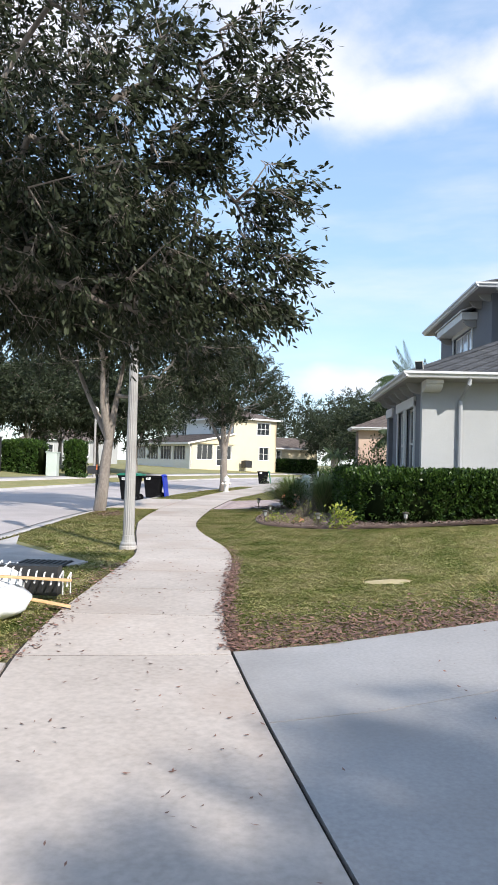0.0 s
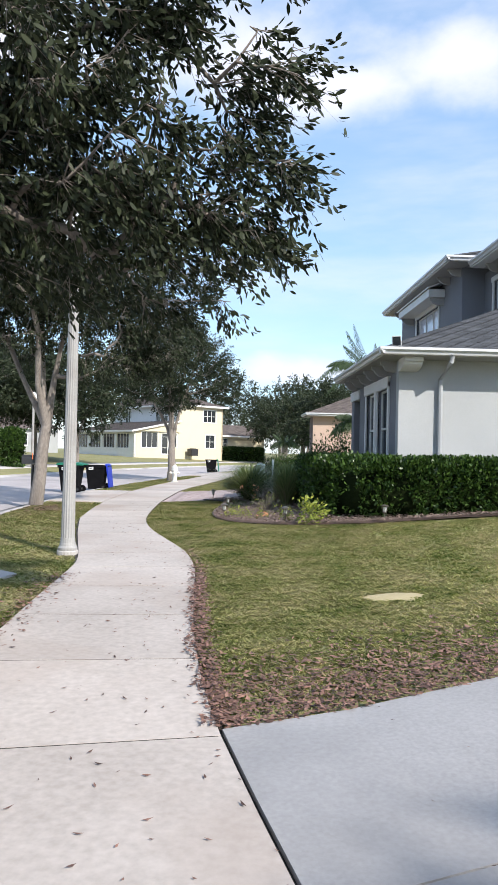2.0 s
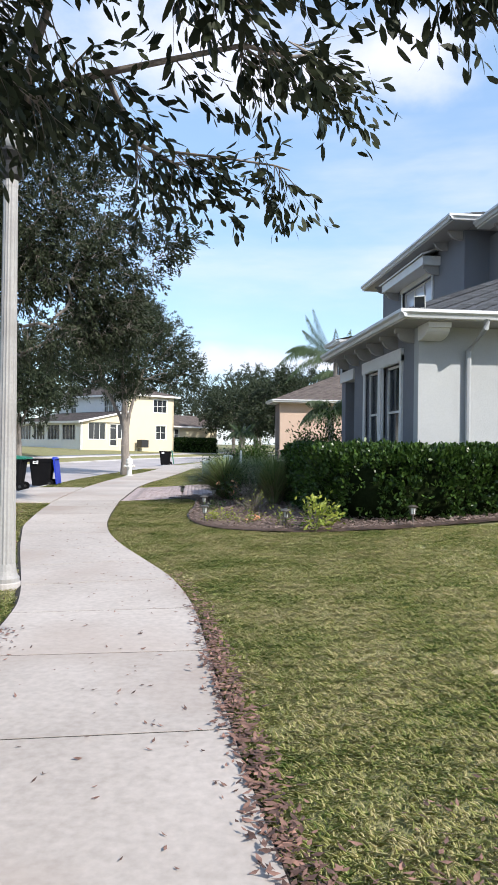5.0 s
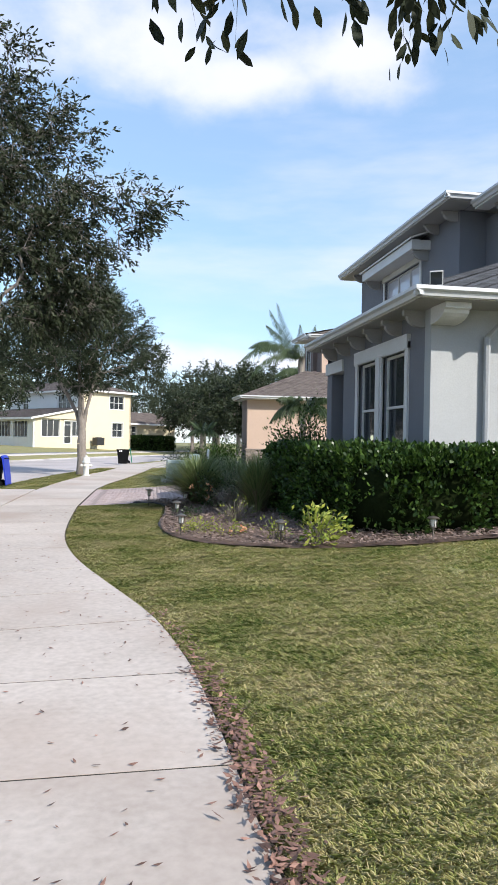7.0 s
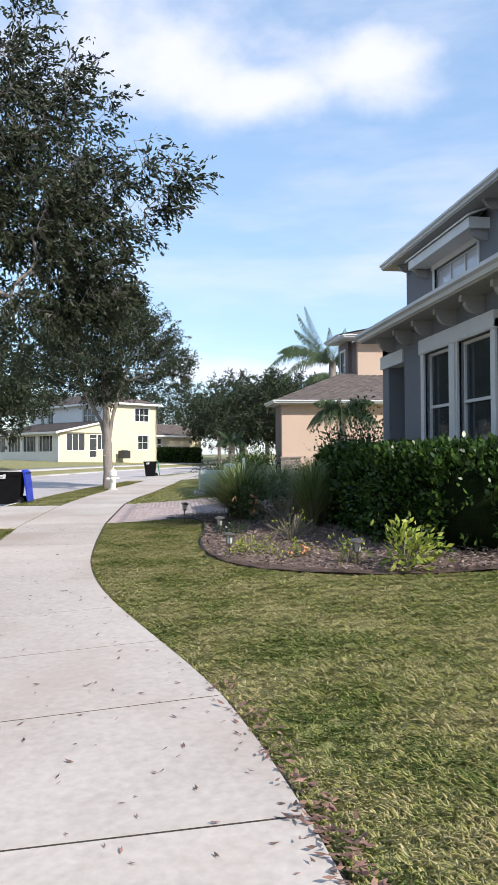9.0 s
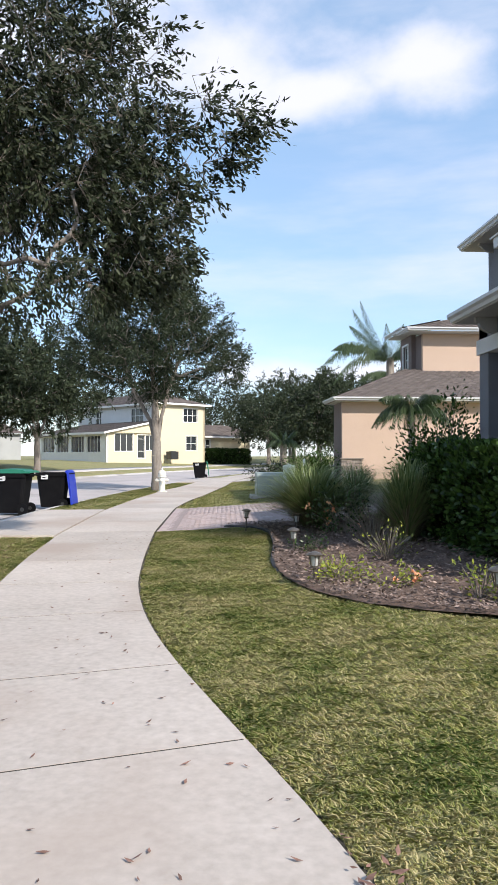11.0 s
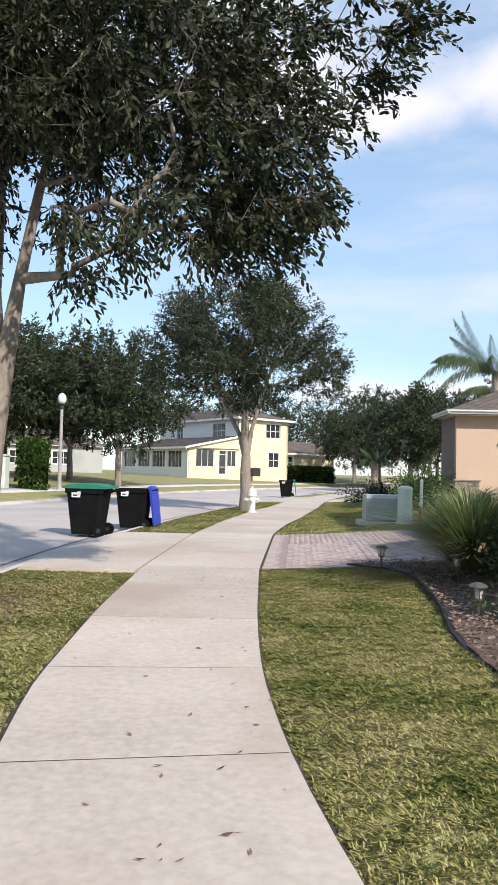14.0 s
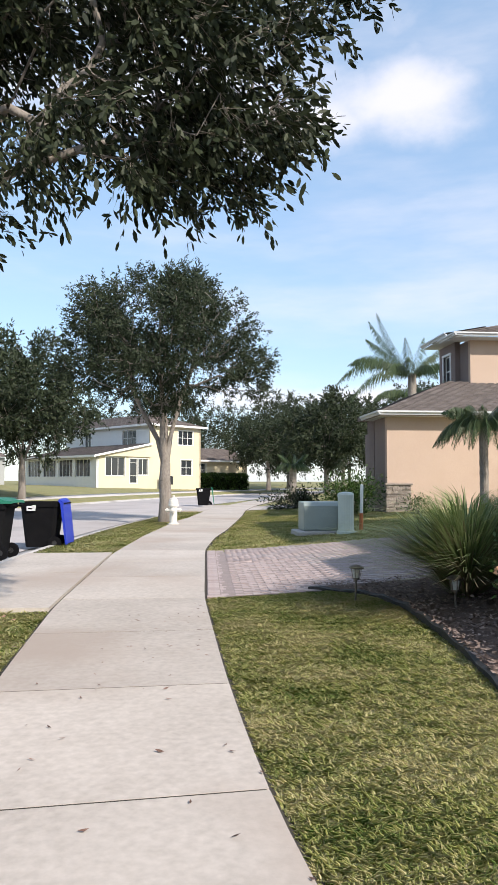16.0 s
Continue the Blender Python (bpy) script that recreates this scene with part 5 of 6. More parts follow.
while len(spots) < 22000:
    i = int(rng.integers(0, 63))
    w = rng.uniform()
    t = rng.uniform(0, 1) ** 1.3 * (1.0 if i < 40 else 0.7)
    rim, heart = np.array(outer[i]) * (1 - w) + np.array(outer[i + 1]) * w, np.array(inner[i]) * (1 - w) + np.array(inner[i + 1]) * w
    x, y = rim + (heart - rim) * t
    spots.append((x, y, height(x, y) + 0.045 + 0.015 * rng.uniform()))
flat_bits("bark_chips", spots, 0.05, M["chip"], "loose reddish brown bark chips on the garden bed", "mulch", rng, 0.5, 0.4, 0.01)

# black plastic edging round the bed
bm = bmesh.new()
prev = None
for k, (x, y) in enumerate(bed_line(110)[:54]):
    z = height(x, y)
    wob = 0.012 * math.sin(k * 1.7)
    z += 0.035 * smooth(1 - abs(k - 17) / 16) - 0.045 * smooth((k - 30) / 8)
    ring = [bm.verts.new(p) for p in ((x - 0.015, y - 0.01, z - 0.06), (x - 0.02, y - 0.015, z + 0.022 + wob), (x + 0.02, y + 0.015, z + 0.034 + wob), (x + 0.026, y + 0.018, z + 0.015), (x + 0.02, y + 0.01, z - 0.06))]
    if prev:
        for q in range(4):
            bm.faces.new((prev[q], prev[q + 1], ring[q + 1], ring[q]))
    prev = ring
tagged(part("garden_edging", bm, M["edging"]), "wavy black plastic edging strip round the garden bed", "garden edging")


# ---- hedge ----
def hedge_path(pts, half, top, name, label, leaves_n, seed, leaf=0.075, material="hedge"):
    """A clipped hedge along a plan line: a near-black core as painted shade, and a coat of leaves."""
    rng = np.random.default_rng(seed)
    t = thing(name, pose(0, 0, 0), label, "hedge")
    P = np.array(pts, dtype=float)
    seg = np.linalg.norm(np.diff(P, axis=0), axis=1)
    cum = np.concatenate(([0], np.cumsum(seg)))
    prof = [(-1.0, 0.02), (-1.03, 0.45), (-1.0, 0.8), (-0.86, 0.95), (-0.5, 1.0), (0, 1.01), (0.5, 1.0), (0.86, 0.95), (1.0, 0.8), (1.03, 0.45), (1.0, 0.02)]

    def at(s, q, grow_by):
        x, y = np.interp(s, cum, P[:, 0]), np.interp(s, cum, P[:, 1])
        e = 0.05
        dx, dy = np.interp(s + e, cum, P[:, 0]) - np.interp(s - e, cum, P[:, 0]), np.interp(s + e, cum, P[:, 1]) - np.interp(s - e, cum, P[:, 1])
        k = math.hypot(dx, dy) or 1
        i = min(int(q), len(prof) - 2)
        f = q - i
        o, h = prof[i][0] + (prof[i + 1][0] - prof[i][0]) * f, prof[i][1] + (prof[i + 1][1] - prof[i][1]) * f
        end = min(s, cum[-1] - s)
        pinch = min(1.0, 0.55 + end / (half * 1.2) * 0.45)
        off = o * half * grow_by * pinch
        px, py = x - dy / k * off, y + dx / k * off
        z0 = height(x, y)
        bulge = 0.06 * noise.noise(Vector((px * 1.4, py * 1.4, h * 2 + seed))) + 0.07 * noise.noise(Vector((px * 4.5, py * 4.5, h * 6 + seed)))
        return np.array((px - dy / k * bulge * np.sign(o), py + dx / k * bulge * np.sign(o), z0 + (top - z0) * h * (1 - (1 - grow_by) * 0.6) * (0.9 + 0.1 * pinch) + bulge * 0.6))
    m, k = int(cum[-1] / 0.2), len(prof)
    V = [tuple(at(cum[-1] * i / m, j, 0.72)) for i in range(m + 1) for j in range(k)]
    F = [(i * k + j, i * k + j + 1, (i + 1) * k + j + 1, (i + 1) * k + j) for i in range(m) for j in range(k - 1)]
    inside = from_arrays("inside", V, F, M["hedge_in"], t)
    bm2 = bmesh.new()
    bm2.from_mesh(inside.data)
    bmesh.ops.holes_fill(bm2, edges=[e for e in bm2.edges if e.is_boundary])
    bm2.to_mesh(inside.data)
    bm2.free()
    O, D = [], []
    for _ in range(leaves_n // 6):
        s = rng.uniform(-0.02, cum[-1] + 0.02)
        q = rng.uniform(0, k - 1.001)
        p = at(min(max(s, 0), cum[-1]), q, 0.99 - 0.24 * rng.uniform() ** 1.6)
        c = at(min(max(s, 0), cum[-1]), 5, 0.2)
        d = p - c
        d[2] += 0.35
        if s < 0.12:
            d[:2] += (P[0] - P[1])[:2] / (seg[0] + 1e-6) * 0.8
        O.append(p)
        D.append(d / np.linalg.norm(d))
    v, f4 = leaves(np.array(O), np.array(D), 6, np.full(len(O), 0.13), leaf, rng, 0.55, -0.1, 0.6, True)
    from_arrays("foliage", v, f4, M[material], t)
    return t


hedge_path([(1.98, 20.4), (2.0, 18.5), (2.05, 16.6), (2.35, 15.7), (3.0, 15.42), (4.5, 15.4), (10.0, 15.4)], 0.53, 1.36, "hedge", "dense clipped green hedge round the house corner", 84000, 3, 0.072)


# ---- shrubs and grasses ----
def shrub(name, x, y, r, h, n, leaf, material, label, seed, stems=14, flowers=0, width=0.45):
    rng = np.random.default_rng(seed)
    z = height(x, y)
    t = thing(name, pose(x, y, z), label, "shrub")
    O, D = [], []
    V, F = [], []
    for i in range(stems):
        a, q = rng.uniform(0, 6.28), rng.uniform(0.2, 1.0)
        tip = np.array((math.cos(a) * r * q, math.sin(a) * r * q, h * rng.uniform(0.55, 1.0) * (1 - 0.35 * q * q)))
        base = np.array((tip[0] * 0.12, tip[1] * 0.12, -0.03))
        mid_p = (base + tip) / 2 + np.array((0, 0, 0.1 * h))
        arr = [base, mid_p, tip]
        vv, ff = limbs(np.array(arr), [0, 0, 1], np.array((0.009, 0.006, 0.004)))
        F += [tuple(f + len(V)) for f in ff]
        V += list(vv)
        for _ in range(n // stems):
            u = rng.uniform(0.25, 1.0)
            p = (base * (1 - u) ** 2 + 2 * mid_p * u * (1 - u) + tip * u * u) + rng.normal(0, r * 0.16, 3)
            p[2] = max(p[2], 0.03)
            O.append(p)
            D.append((p - np.array((0, 0, h * 0.3))) / (np.linalg.norm(p - np.array((0, 0, h * 0.3))) + 1e-6))
    from_arrays("framework", V, F, M["twig"], t)
    if n:
        v, f4 = leaves(np.array(O), np.array(D), 1, np.full(len(O), 0.03), leaf, rng, width, -0.1, 0.6)
        from_arrays("foliage", v, f4, M[material], t)
    for i in range(flowers):
        p = O[int(rng.integers(0, len(O)))]
        bm = bmesh.new()
        for k in range(6):
            bmesh.ops.create_cone(bm, segments=4, radius1=0.006, radius2=0.018, depth=0.03, matrix=Matrix.Translation(p + rng.normal(0, 0.02, 3)) @ pose(0, 0, 0, *rng.uniform(-60, 60, 3)))
        part("flower", bm, M["flower"], t)
    return t


def tussock(x, y, r, h, n, label, seed, material="reed"):
    """A fountain of long arching blades."""
    rng = np.random.default_rng(seed)
    t = thing("ornamental_grass", pose(x, y, height(x, y)), label, "ornamental grass", "ornamental grasses in the bed")
    for name, m2, k, lo in (("blades", material, n, 0.0), ("dry_blades", "dry", n // 3, 0.25)):
        a = rng.uniform(0, 2 * np.pi, k)
        out = rng.uniform(0.1, 1.0, k) ** 0.8 * r
        hh = h * rng.uniform(0.55, 1.05, k) * np.sqrt(np.maximum(0.08, 1 - 0.7 * (out / r) ** 2)) * (1 - lo)
        b0 = np.stack((np.cos(a) * 0.1 * rng.uniform(0, 1, k), np.sin(a) * 0.1 * rng.uniform(0, 1, k)), axis=1)
        side = np.stack((-np.sin(a), np.cos(a), np.zeros(k)), axis=1)
        rows = []
        for s3, wd in ((0.0, 0.006), (0.35, 0.006), (0.7, 0.0045), (1.0, 0.001)):
            px = b0[:, 0] + np.cos(a) * out * s3 ** 1.5
            py = b0[:, 1] + np.sin(a) * out * s3 ** 1.5
            pz = hh * (1.75 * s3 - 0.75 * s3 ** 2.6)
            c = np.stack((px, py, pz), axis=1)
            rows += [c - side * wd, c + side * wd]
        v = np.stack(rows, axis=1).reshape(-1, 3)
        base = np.arange(k)[:, None] * 8
        f4 = np.concatenate([base + np.array((0, 1, 3, 2)), base + np.array((2, 3, 5, 4)), base + np.array((4, 5, 7, 6))])
        from_arrays(name, v, f4, M[m2], t)
    return t


tussock(0.3, 21.4, 1.7, 1.1, 1900, "large green fountain grass with arching blades", 1)
tussock(1.1, 18.9, 0.75, 1.1, 1300, "upright green fountain grass clump in the mulch", 2)
tussock(1.2, 22.3, 0.9, 1.0, 700, "green fountain grass clump by the paver driveway", 6)
shrub("flowering_shrub", 0.55, 20.3, 0.55, 0.72, 700, 0.06, "hedge", "green shrub with small orange flowers", 3, 16, 8)
shrub("lime_shrub", 1.15, 15.05, 0.38, 0.5, 420, 0.085, "lime", "bright yellow-green leafy shrub before the hedge", 4, 16)
shrub("lime_shrub", 0.75, 15.7, 0.25, 0.3, 160, 0.05, "lime", "small yellow-green shrub on the mulch", 14, 10)
shrub("twiggy_shrub", 0.75, 19.2, 0.6, 0.6, 90, 0.04, "dry", "nearly bare grey twiggy shrub", 5, 60)
shrub("twiggy_shrub", 0.55, 17.8, 0.4, 0.42, 120, 0.04, "lime", "sparse twiggy shrub with few leaves", 15, 40)
shrub("groundcover", -0.15, 17.0, 0.35, 0.2, 420, 0.045, "lime", "low yellow-green groundcover by a path light", 6, 14)
shrub("groundcover", 0.25, 16.5, 0.3, 0.16, 260, 0.045, "lime", "low yellow-green groundcover with reddish tips", 16, 12, 4)
shrub("groundcover", -0.1, 18.9, 0.3, 0.22, 260, 0.045, "hedge", "low green groundcover on the mulch", 17, 12)
shrub("entry_shrub", 2.75, 22.3, 0.85, 2.2, 2600, 0.09, "hedge", "tall dark leafy shrub by the house entry", 7, 26)
shrub("round_bush", 2.7, 36.6, 1.25, 1.35, 4200, 0.10, "hedge", "rounded dark green bush beside the peach house", 8, 40)
shrub("round_bush", 2.2, 45.5, 1.3, 0.8, 2400, 0.12, "oak", "low dark spreading bush by the walk", 9, 36)
shrub("round_bush", 4.2, 34.6, 0.5, 0.5, 600, 0.07, "hedge", "small green bush against the peach wall", 10, 18)


def frond(parent, base, az, length, rise, droop, leaflet, seed, n=48):
    """A feather palm leaf: an arching rib with leaflets on both sides."""
    rng = np.random.default_rng(seed)
    ca, sa = math.cos(az), math.sin(az)
    pts = []
    for i in range(n + 1):
        s = i / n
        o = length * (s - 0.18 * s * s)
        pts.append(np.array((base[0] + ca * o, base[1] + sa * o, base[2] + length * (rise * s - droop * s * s))))
    V, F = [], []
    for i in range(n):
        a, b = pts[i], pts[i + 1]
        d = (b - a) / np.linalg.norm(b - a)
        sd3 = np.array((-sa, ca, 0))
        q = len(V)
        V += [a - sd3 * 0.012, a + sd3 * 0.012, b + sd3 * 0.01, b - sd3 * 0.01]
        F.append((q, q + 1, q + 2, q + 3))
        if i < 3:
            continue
        ll = leaflet * math.sin(math.pi * (0.12 + 0.85 * i / n)) * rng.uniform(0.85, 1.1)
        for sg in (-1, 1):
            for rep_i in range(3):
                tip = a + sd3 * sg * ll * rng.uniform(0.2, 0.6) + d * ll * 0.4 + np.array((0, 0, -ll * rng.uniform(0.6, 1.2)))
                o2 = a + (b - a) * 0.33 * rep_i + rng.normal(0, 0.01, 3)
                midp = (o2 + tip) / 2 + np.array((0, 0, ll * 0.09))
                q = len(V)
                V += [o2, midp + d * 0.011 * leaflet / 0.5, tip, midp - d * 0.011 * leaflet / 0.5]
                F.append((q, q + 1, q + 2, q + 3))
    return from_arrays("frond", V, F, M["palm"], parent)


def palm(x, y, trunk_h, r, fronds, leaflet, label, seed, lean=0.0):
    rng = random.Random(seed)
    t = thing("palm_tree", pose(x, y, height(x, y)), label, "palm tree")
    bm = lathe([(r * 1.25, -0.2), (r * 1.1, 0.1)] + [(r * (1.0 + 0.08 * (i % 2)), 0.1 + trunk_h * i / 16) for i in range(1, 17)] + [(r * 0.8, trunk_h + 0.25)], 12)
    part("trunk", bm, M["bark"], t)
    for i, (az, L, rise, dr) in enumerate(fronds):
        frond(t, (0, 0, trunk_h + 0.1), radians(az) + rng.uniform(-0.1, 0.1), L, rise, dr, leaflet, seed * 100 + i)
    return t


palm(10.75, 55, 6.9, 0.24, [(178, 5.6, 0.78, 0.9), (190, 4.8, 0.5, 0.85), (168, 4.6, 0.95, 0.8), (106, 4.6, 1.12, 0.12), (118, 4.4, 1.1, 0.2), (84, 4.0, 1.05, 0.3), (30, 4.4, 1.0, 0.4), (8, 4.2, 0.8, 0.7),
                            (62, 4.2, 1.05, 0.35), (130, 4.2, 1.0, 0.35), (150, 4.4, 0.8, 0.6), (46, 4.0, 0.9, 0.5), (-25, 3.8, 0.8, 0.8), (-80, 3.6, 0.7, 0.85), (-140, 3.8, 0.75, 0.9), (-110, 3.0, 0.9, 0.7)], 0.85, "tall queen palm with drooping feathery fronds behind the peach house", 3)
palm(13.0, 62, 6.6, 0.18, [(a, 3.4, 0.6, 0.7) for a in range(0, 360, 30)], 0.7, "queen palm farther behind the houses", 4)
palm(5.34, 32.6, 2.2, 0.11, [(a, 1.6, 0.75, 1.1) for a in range(0, 360, 15)] + [(a, 1.3, 1.1, 0.8) for a in range(8, 360, 30)], 0.36, "small pygmy date palm before the peach wall", 5)
palm(4.4, 60, 2.0, 0.24, [(a, 1.5, 1.0, 1.2) for a in range(0, 360, 22)] + [(a, 1.3, 1.3, 0.6) for a in range(10, 360, 60)], 0.4, "small yellowish palm beside the far walk", 6)

# ---- path lights ----
pl = thing("path_light", pose(-0.75, 21.75, 0), "small bronze solar path light on a stake", "path light", "solar path lights")
part("stake", lathe([(0.011, -0.12), (0.011, 0.24), (0.016, 0.25), (0.016, 0.27)], 8), M["light_metal"], pl)
part("lens", lathe([(0.030, 0.28), (0.042, 0.37)], 12), M["light_glass"], pl, "frosted lamp lens")
for k in range(6):
    a = k * math.pi / 3
    part("cage_bar", tube([(0.036 * math.cos(a), 0.036 * math.sin(a), 0.27), (0.054 * math.cos(a), 0.054 * math.sin(a), 0.38)], 0.004, 4), M["light_metal"], pl)
part("base_ring", lathe([(0.028, 0.262), (0.04, 0.266), (0.04, 0.28), (0.02, 0.284)], 12), M["light_metal"], pl)
part("cap", lathe([(0.03, 0.376), (0.078, 0.376), (0.08, 0.386), (0.06, 0.4), (0.03, 0.412), (0.004, 0.416)], 14), M["light_metal"], pl)
pl.matrix_world = pose(-0.75, 21.75, height(-0.75, 21.75) - 0.04, 1, 2, 0)
for x, y, tx in ((-0.33, 18.95, 3), (-0.42, 16.8, -2), (0.78, 15.42, 4), (2.52, 14.6, -5), (-0.02, 20.9, 2)):
    copy_thing(pl, pose(x, y, height(x, y) - 0.09, tx, -tx, 30))


# ---- lamp posts ----
def lamp_post(x, y, z, label):
    t = thing("street_lamp", pose(x, y, z), label, "street lamp", "street lamps")
    part("footing", lathe([(0.15, -0.1), (0.15, 0.05), (0.145, 0.06)], 20), M["kerb"], t)
    part("base", lathe([(0.138, 0.06), (0.138, 0.10), (0.118, 0.13), (0.108, 0.17), (0.1, 0.24)], 20), M["pole"], t)
    part("pole", lathe([(0.098, 0.24), (0.085, 2.0), (0.07, 4.0), (0.075, 4.02), (0.075, 4.08)], 32, 0.07), M["pole"], t, "fluted pale pole")
    part("collar", lathe([(0.07, 4.08), (0.12, 4.12), (0.13, 4.2), (0.09, 4.26), (0.16, 4.34), (0.16, 4.37)], 20), M["black_metal"], t)
    part("globe", lathe([(0.14, 4.37), (0.2, 4.5), (0.215, 4.62), (0.19, 4.76), (0.12, 4.86), (0.05, 4.9)], 20), M["globe"], t, "milky acorn globe", smooth=True)
    part("finial", lathe([(0.05, 4.9), (0.06, 4.93), (0.02, 4.97), (0.03, 5.0), (0.004, 5.05)], 12), M["black_metal"], t)
    return t


lamp_post(-2.63, 11.9, 0.0, "fluted pale street lamp pole beside the sidewalk")
lamp_post(-12.95, 48.0, height(-12.95, 48.0), "pale street lamp with a white globe across the road")


# ---- wheeled bins ----
def bin_body(w0, d0, w1, d1, h, t=0.02):
    """A tapered open tub with a rim."""
    bm = bmesh.new()
    rings = []
    for w, d, z in ((w0, d0, 0.05), (w0 + 0.01, d0 + 0.01, 0.12), (w1, d1, h - 0.1), (w1 + 0.03, d1 + 0.03, h - 0.1), (w1 + 0.035, d1 + 0.035, h), (w1 - 0.02, d1 - 0.02, h), (w0 - 0.03, d0 - 0.03, 0.1)):
        c = 0.06
        ring = [(-w + c, -d), (w - c, -d), (w, -d + c), (w, d - c), (w - c, d), (-w + c, d), (-w, d - c), (-w, -d + c)]
        rings.append([bm.verts.new((x, y, z)) for x, y in ring])
    for a, b in zip(rings, rings[1:]):
        for i in range(8):
            bm.faces.new((a[i], a[(i + 1) % 8], b[(i + 1) % 8], b[i]))
    bm.faces.new(rings[0][::-1])
    bm.faces.new(rings[-1])
    return bm


def wheelie_bin(x, y, z, turn, body, lid, label, scale=1.0, sticker=True, hanging=False):
    t = thing("wheeled_bin", pose(x, y, z, 0, 0, turn) @ Matrix.Scale(scale, 4), label, "trash bin", "wheeled bins at the kerb")
    part("body", bin_body(0.25, 0.29, 0.31, 0.39, 1.0), M[body], t)
    bm = bmesh.new()
    if hanging:
        prof = [(0.40, 1.03), (0.44, 1.06), (0.50, 1.0), (0.54, 0.7), (0.585, 0.3), (0.60, 0.12), (0.57, 0.11), (0.50, 0.6), (0.45, 0.96)]
    else:
        prof = [(-0.46, 1.0), (-0.47, 1.03), (-0.35, 1.075), (0.0, 1.10), (0.33, 1.085), (0.42, 1.05), (0.52, 1.045), (0.53, 1.0)]
    A = [bm.verts.new((-0.35, yy, zz)) for yy, zz in prof]
    B = [bm.verts.new((-0.2, yy, zz + 0.012)) for yy, zz in prof]
    C = [bm.verts.new((0.2, yy, zz + 0.012)) for yy, zz in prof]
    D2 = [bm.verts.new((0.35, yy, zz)) for yy, zz in prof]
    for p, q in ((A, B), (B, C), (C, D2)):
        for i in range(len(prof) - 1):
            bm.faces.new((p[i], q[i], q[i + 1], p[i + 1]))
    bm.faces.new(A)
    bm.faces.new(D2[::-1])
    bm.faces.new((A[0], A[-1], B[-1], C[-1], D2[-1], D2[0], C[0], B[0]))
    part("lid", bm, M[lid], t, "lid hanging open" if hanging else "")
    part("handle", tube([(-0.27, 0.40, 0.93), (-0.27, 0.52, 0.97), (0.27, 0.52, 0.97), (0.27, 0.40, 0.93)], 0.016, 8), M["bin"], t)
    for sx in (-1, 1):
        wh = part("wheel", lathe([(0.06, -0.03), (0.135, -0.028), (0.14, 0.0), (0.135, 0.028), (0.06, 0.03)], 18), M["bin"], t)
        wh.matrix_basis = Matrix.Translation((sx * 0.27, 0.33, 0.14)) @ pose(0, 0, 0, 0, 90, 0)
        hub = part("hub", lathe([(0.05, -0.034), (0.05, 0.034)], 10), M["black_metal"], wh)
    part("axle", tube([(-0.27, 0.33, 0.14), (0.27, 0.33, 0.14)], 0.012, 6), M["black_metal"], t)
    if sticker:
        st = boxed(-0.004, -0.12, 0.82, 0.004, 0.06, 0.92)
        ob = part("sticker", st, M["label"], t, "white sticker")
        ob.matrix_basis = Matrix.Translation((0.304, -0.12, 0.0)) @ pose(0, 0, 0, 0, 4, 0)
        ob = part("sticker_mark", boxed(0.0, -0.09, 0.85, 0.006, 0.0, 0.88), M["bin"], t)
        ob.matrix_basis = Matrix.Translation((0.304, -0.12, 0.0)) @ pose(0, 0, 0, 0, 4, 0)
        ob = part("sticker", boxed(-0.004, 0.0, 0.86, 0.004, 0.07, 0.94), M["label"], t, "white sticker")
        ob.matrix_basis = Matrix.Translation((0.304, -0.12, 0.0)) @ pose(0, 0, 0, 0, 4, 0)
    return t


wheelie_bin(-6.0, 27.6, -0.09, -96, "bin", "lid_green", "black wheeled trash bin with a green lid at the kerb")
wheelie_bin(-5.44, 29.6, -0.09, -94, "bin", "blue", "black wheeled recycling bin, its blue lid hanging open", 0.97, True, True)
wheelie_bin(-1.5, 54.2, -0.08, -92, "bin", "lid_green", "black wheeled trash bin, its green lid hanging open", 1.0, True, True)

# ---- hydrant ----
hy = thing("fire_hydrant", pose(-2.85, 35.8, 0), "white-painted fire hydrant on the grass verge", "fire hydrant")
part("barrel", lathe([(0.17, -0.05), (0.17, 0.05), (0.12, 0.06), (0.11, 0.1), (0.115, 0.55), (0.16, 0.56), (0.16, 0.61), (0.13, 0.62)], 18), M["hydrant"], hy)
part("bonnet", lathe([(0.13, 0.62), (0.15, 0.64), (0.14, 0.72), (0.10, 0.79), (0.04, 0.82), (0.035, 0.88)], 18), M["hydrant"], hy)
for az, r, L in ((0, 0.065, 0.22), (180, 0.065, 0.22), (-90, 0.085, 0.24)):
    ob = part("outlet", lathe([(r * 0.8, 0), (r * 0.8, L * 0.7), (r, L * 0.7), (r, L * 0.95), (r * 0.4, L), (r * 0.4, L + 0.03)], 12), M["hydrant"], hy)
    ob.matrix_basis = Matrix.Translation((0, 0, 0.45)) @ pose(0, 0, 0, 0, 0, az) @ pose(0, 0, 0, 0, 90, 0)

# ---- utility cabinets and marker ----
z = height(0.6, 30.3)
tb = thing("transformer_box", pose(0.55, 30.4, z), "grey-green steel transformer box on a concrete pad", "utility box")
part("pad", boxed(-0.6, -0.5, -0.15, 0.75, 0.5, 0.06), M["kerb"], tb, bevel=0.015)
bm = bmesh.new()
pr = [(-0.38, 0.06), (-0.38, 0.60), (-0.30, 0.70), (0.38, 0.70), (0.38, 0.06)]
A = [bm.verts.new((-0.45, yy, zz)) for yy, zz in pr]
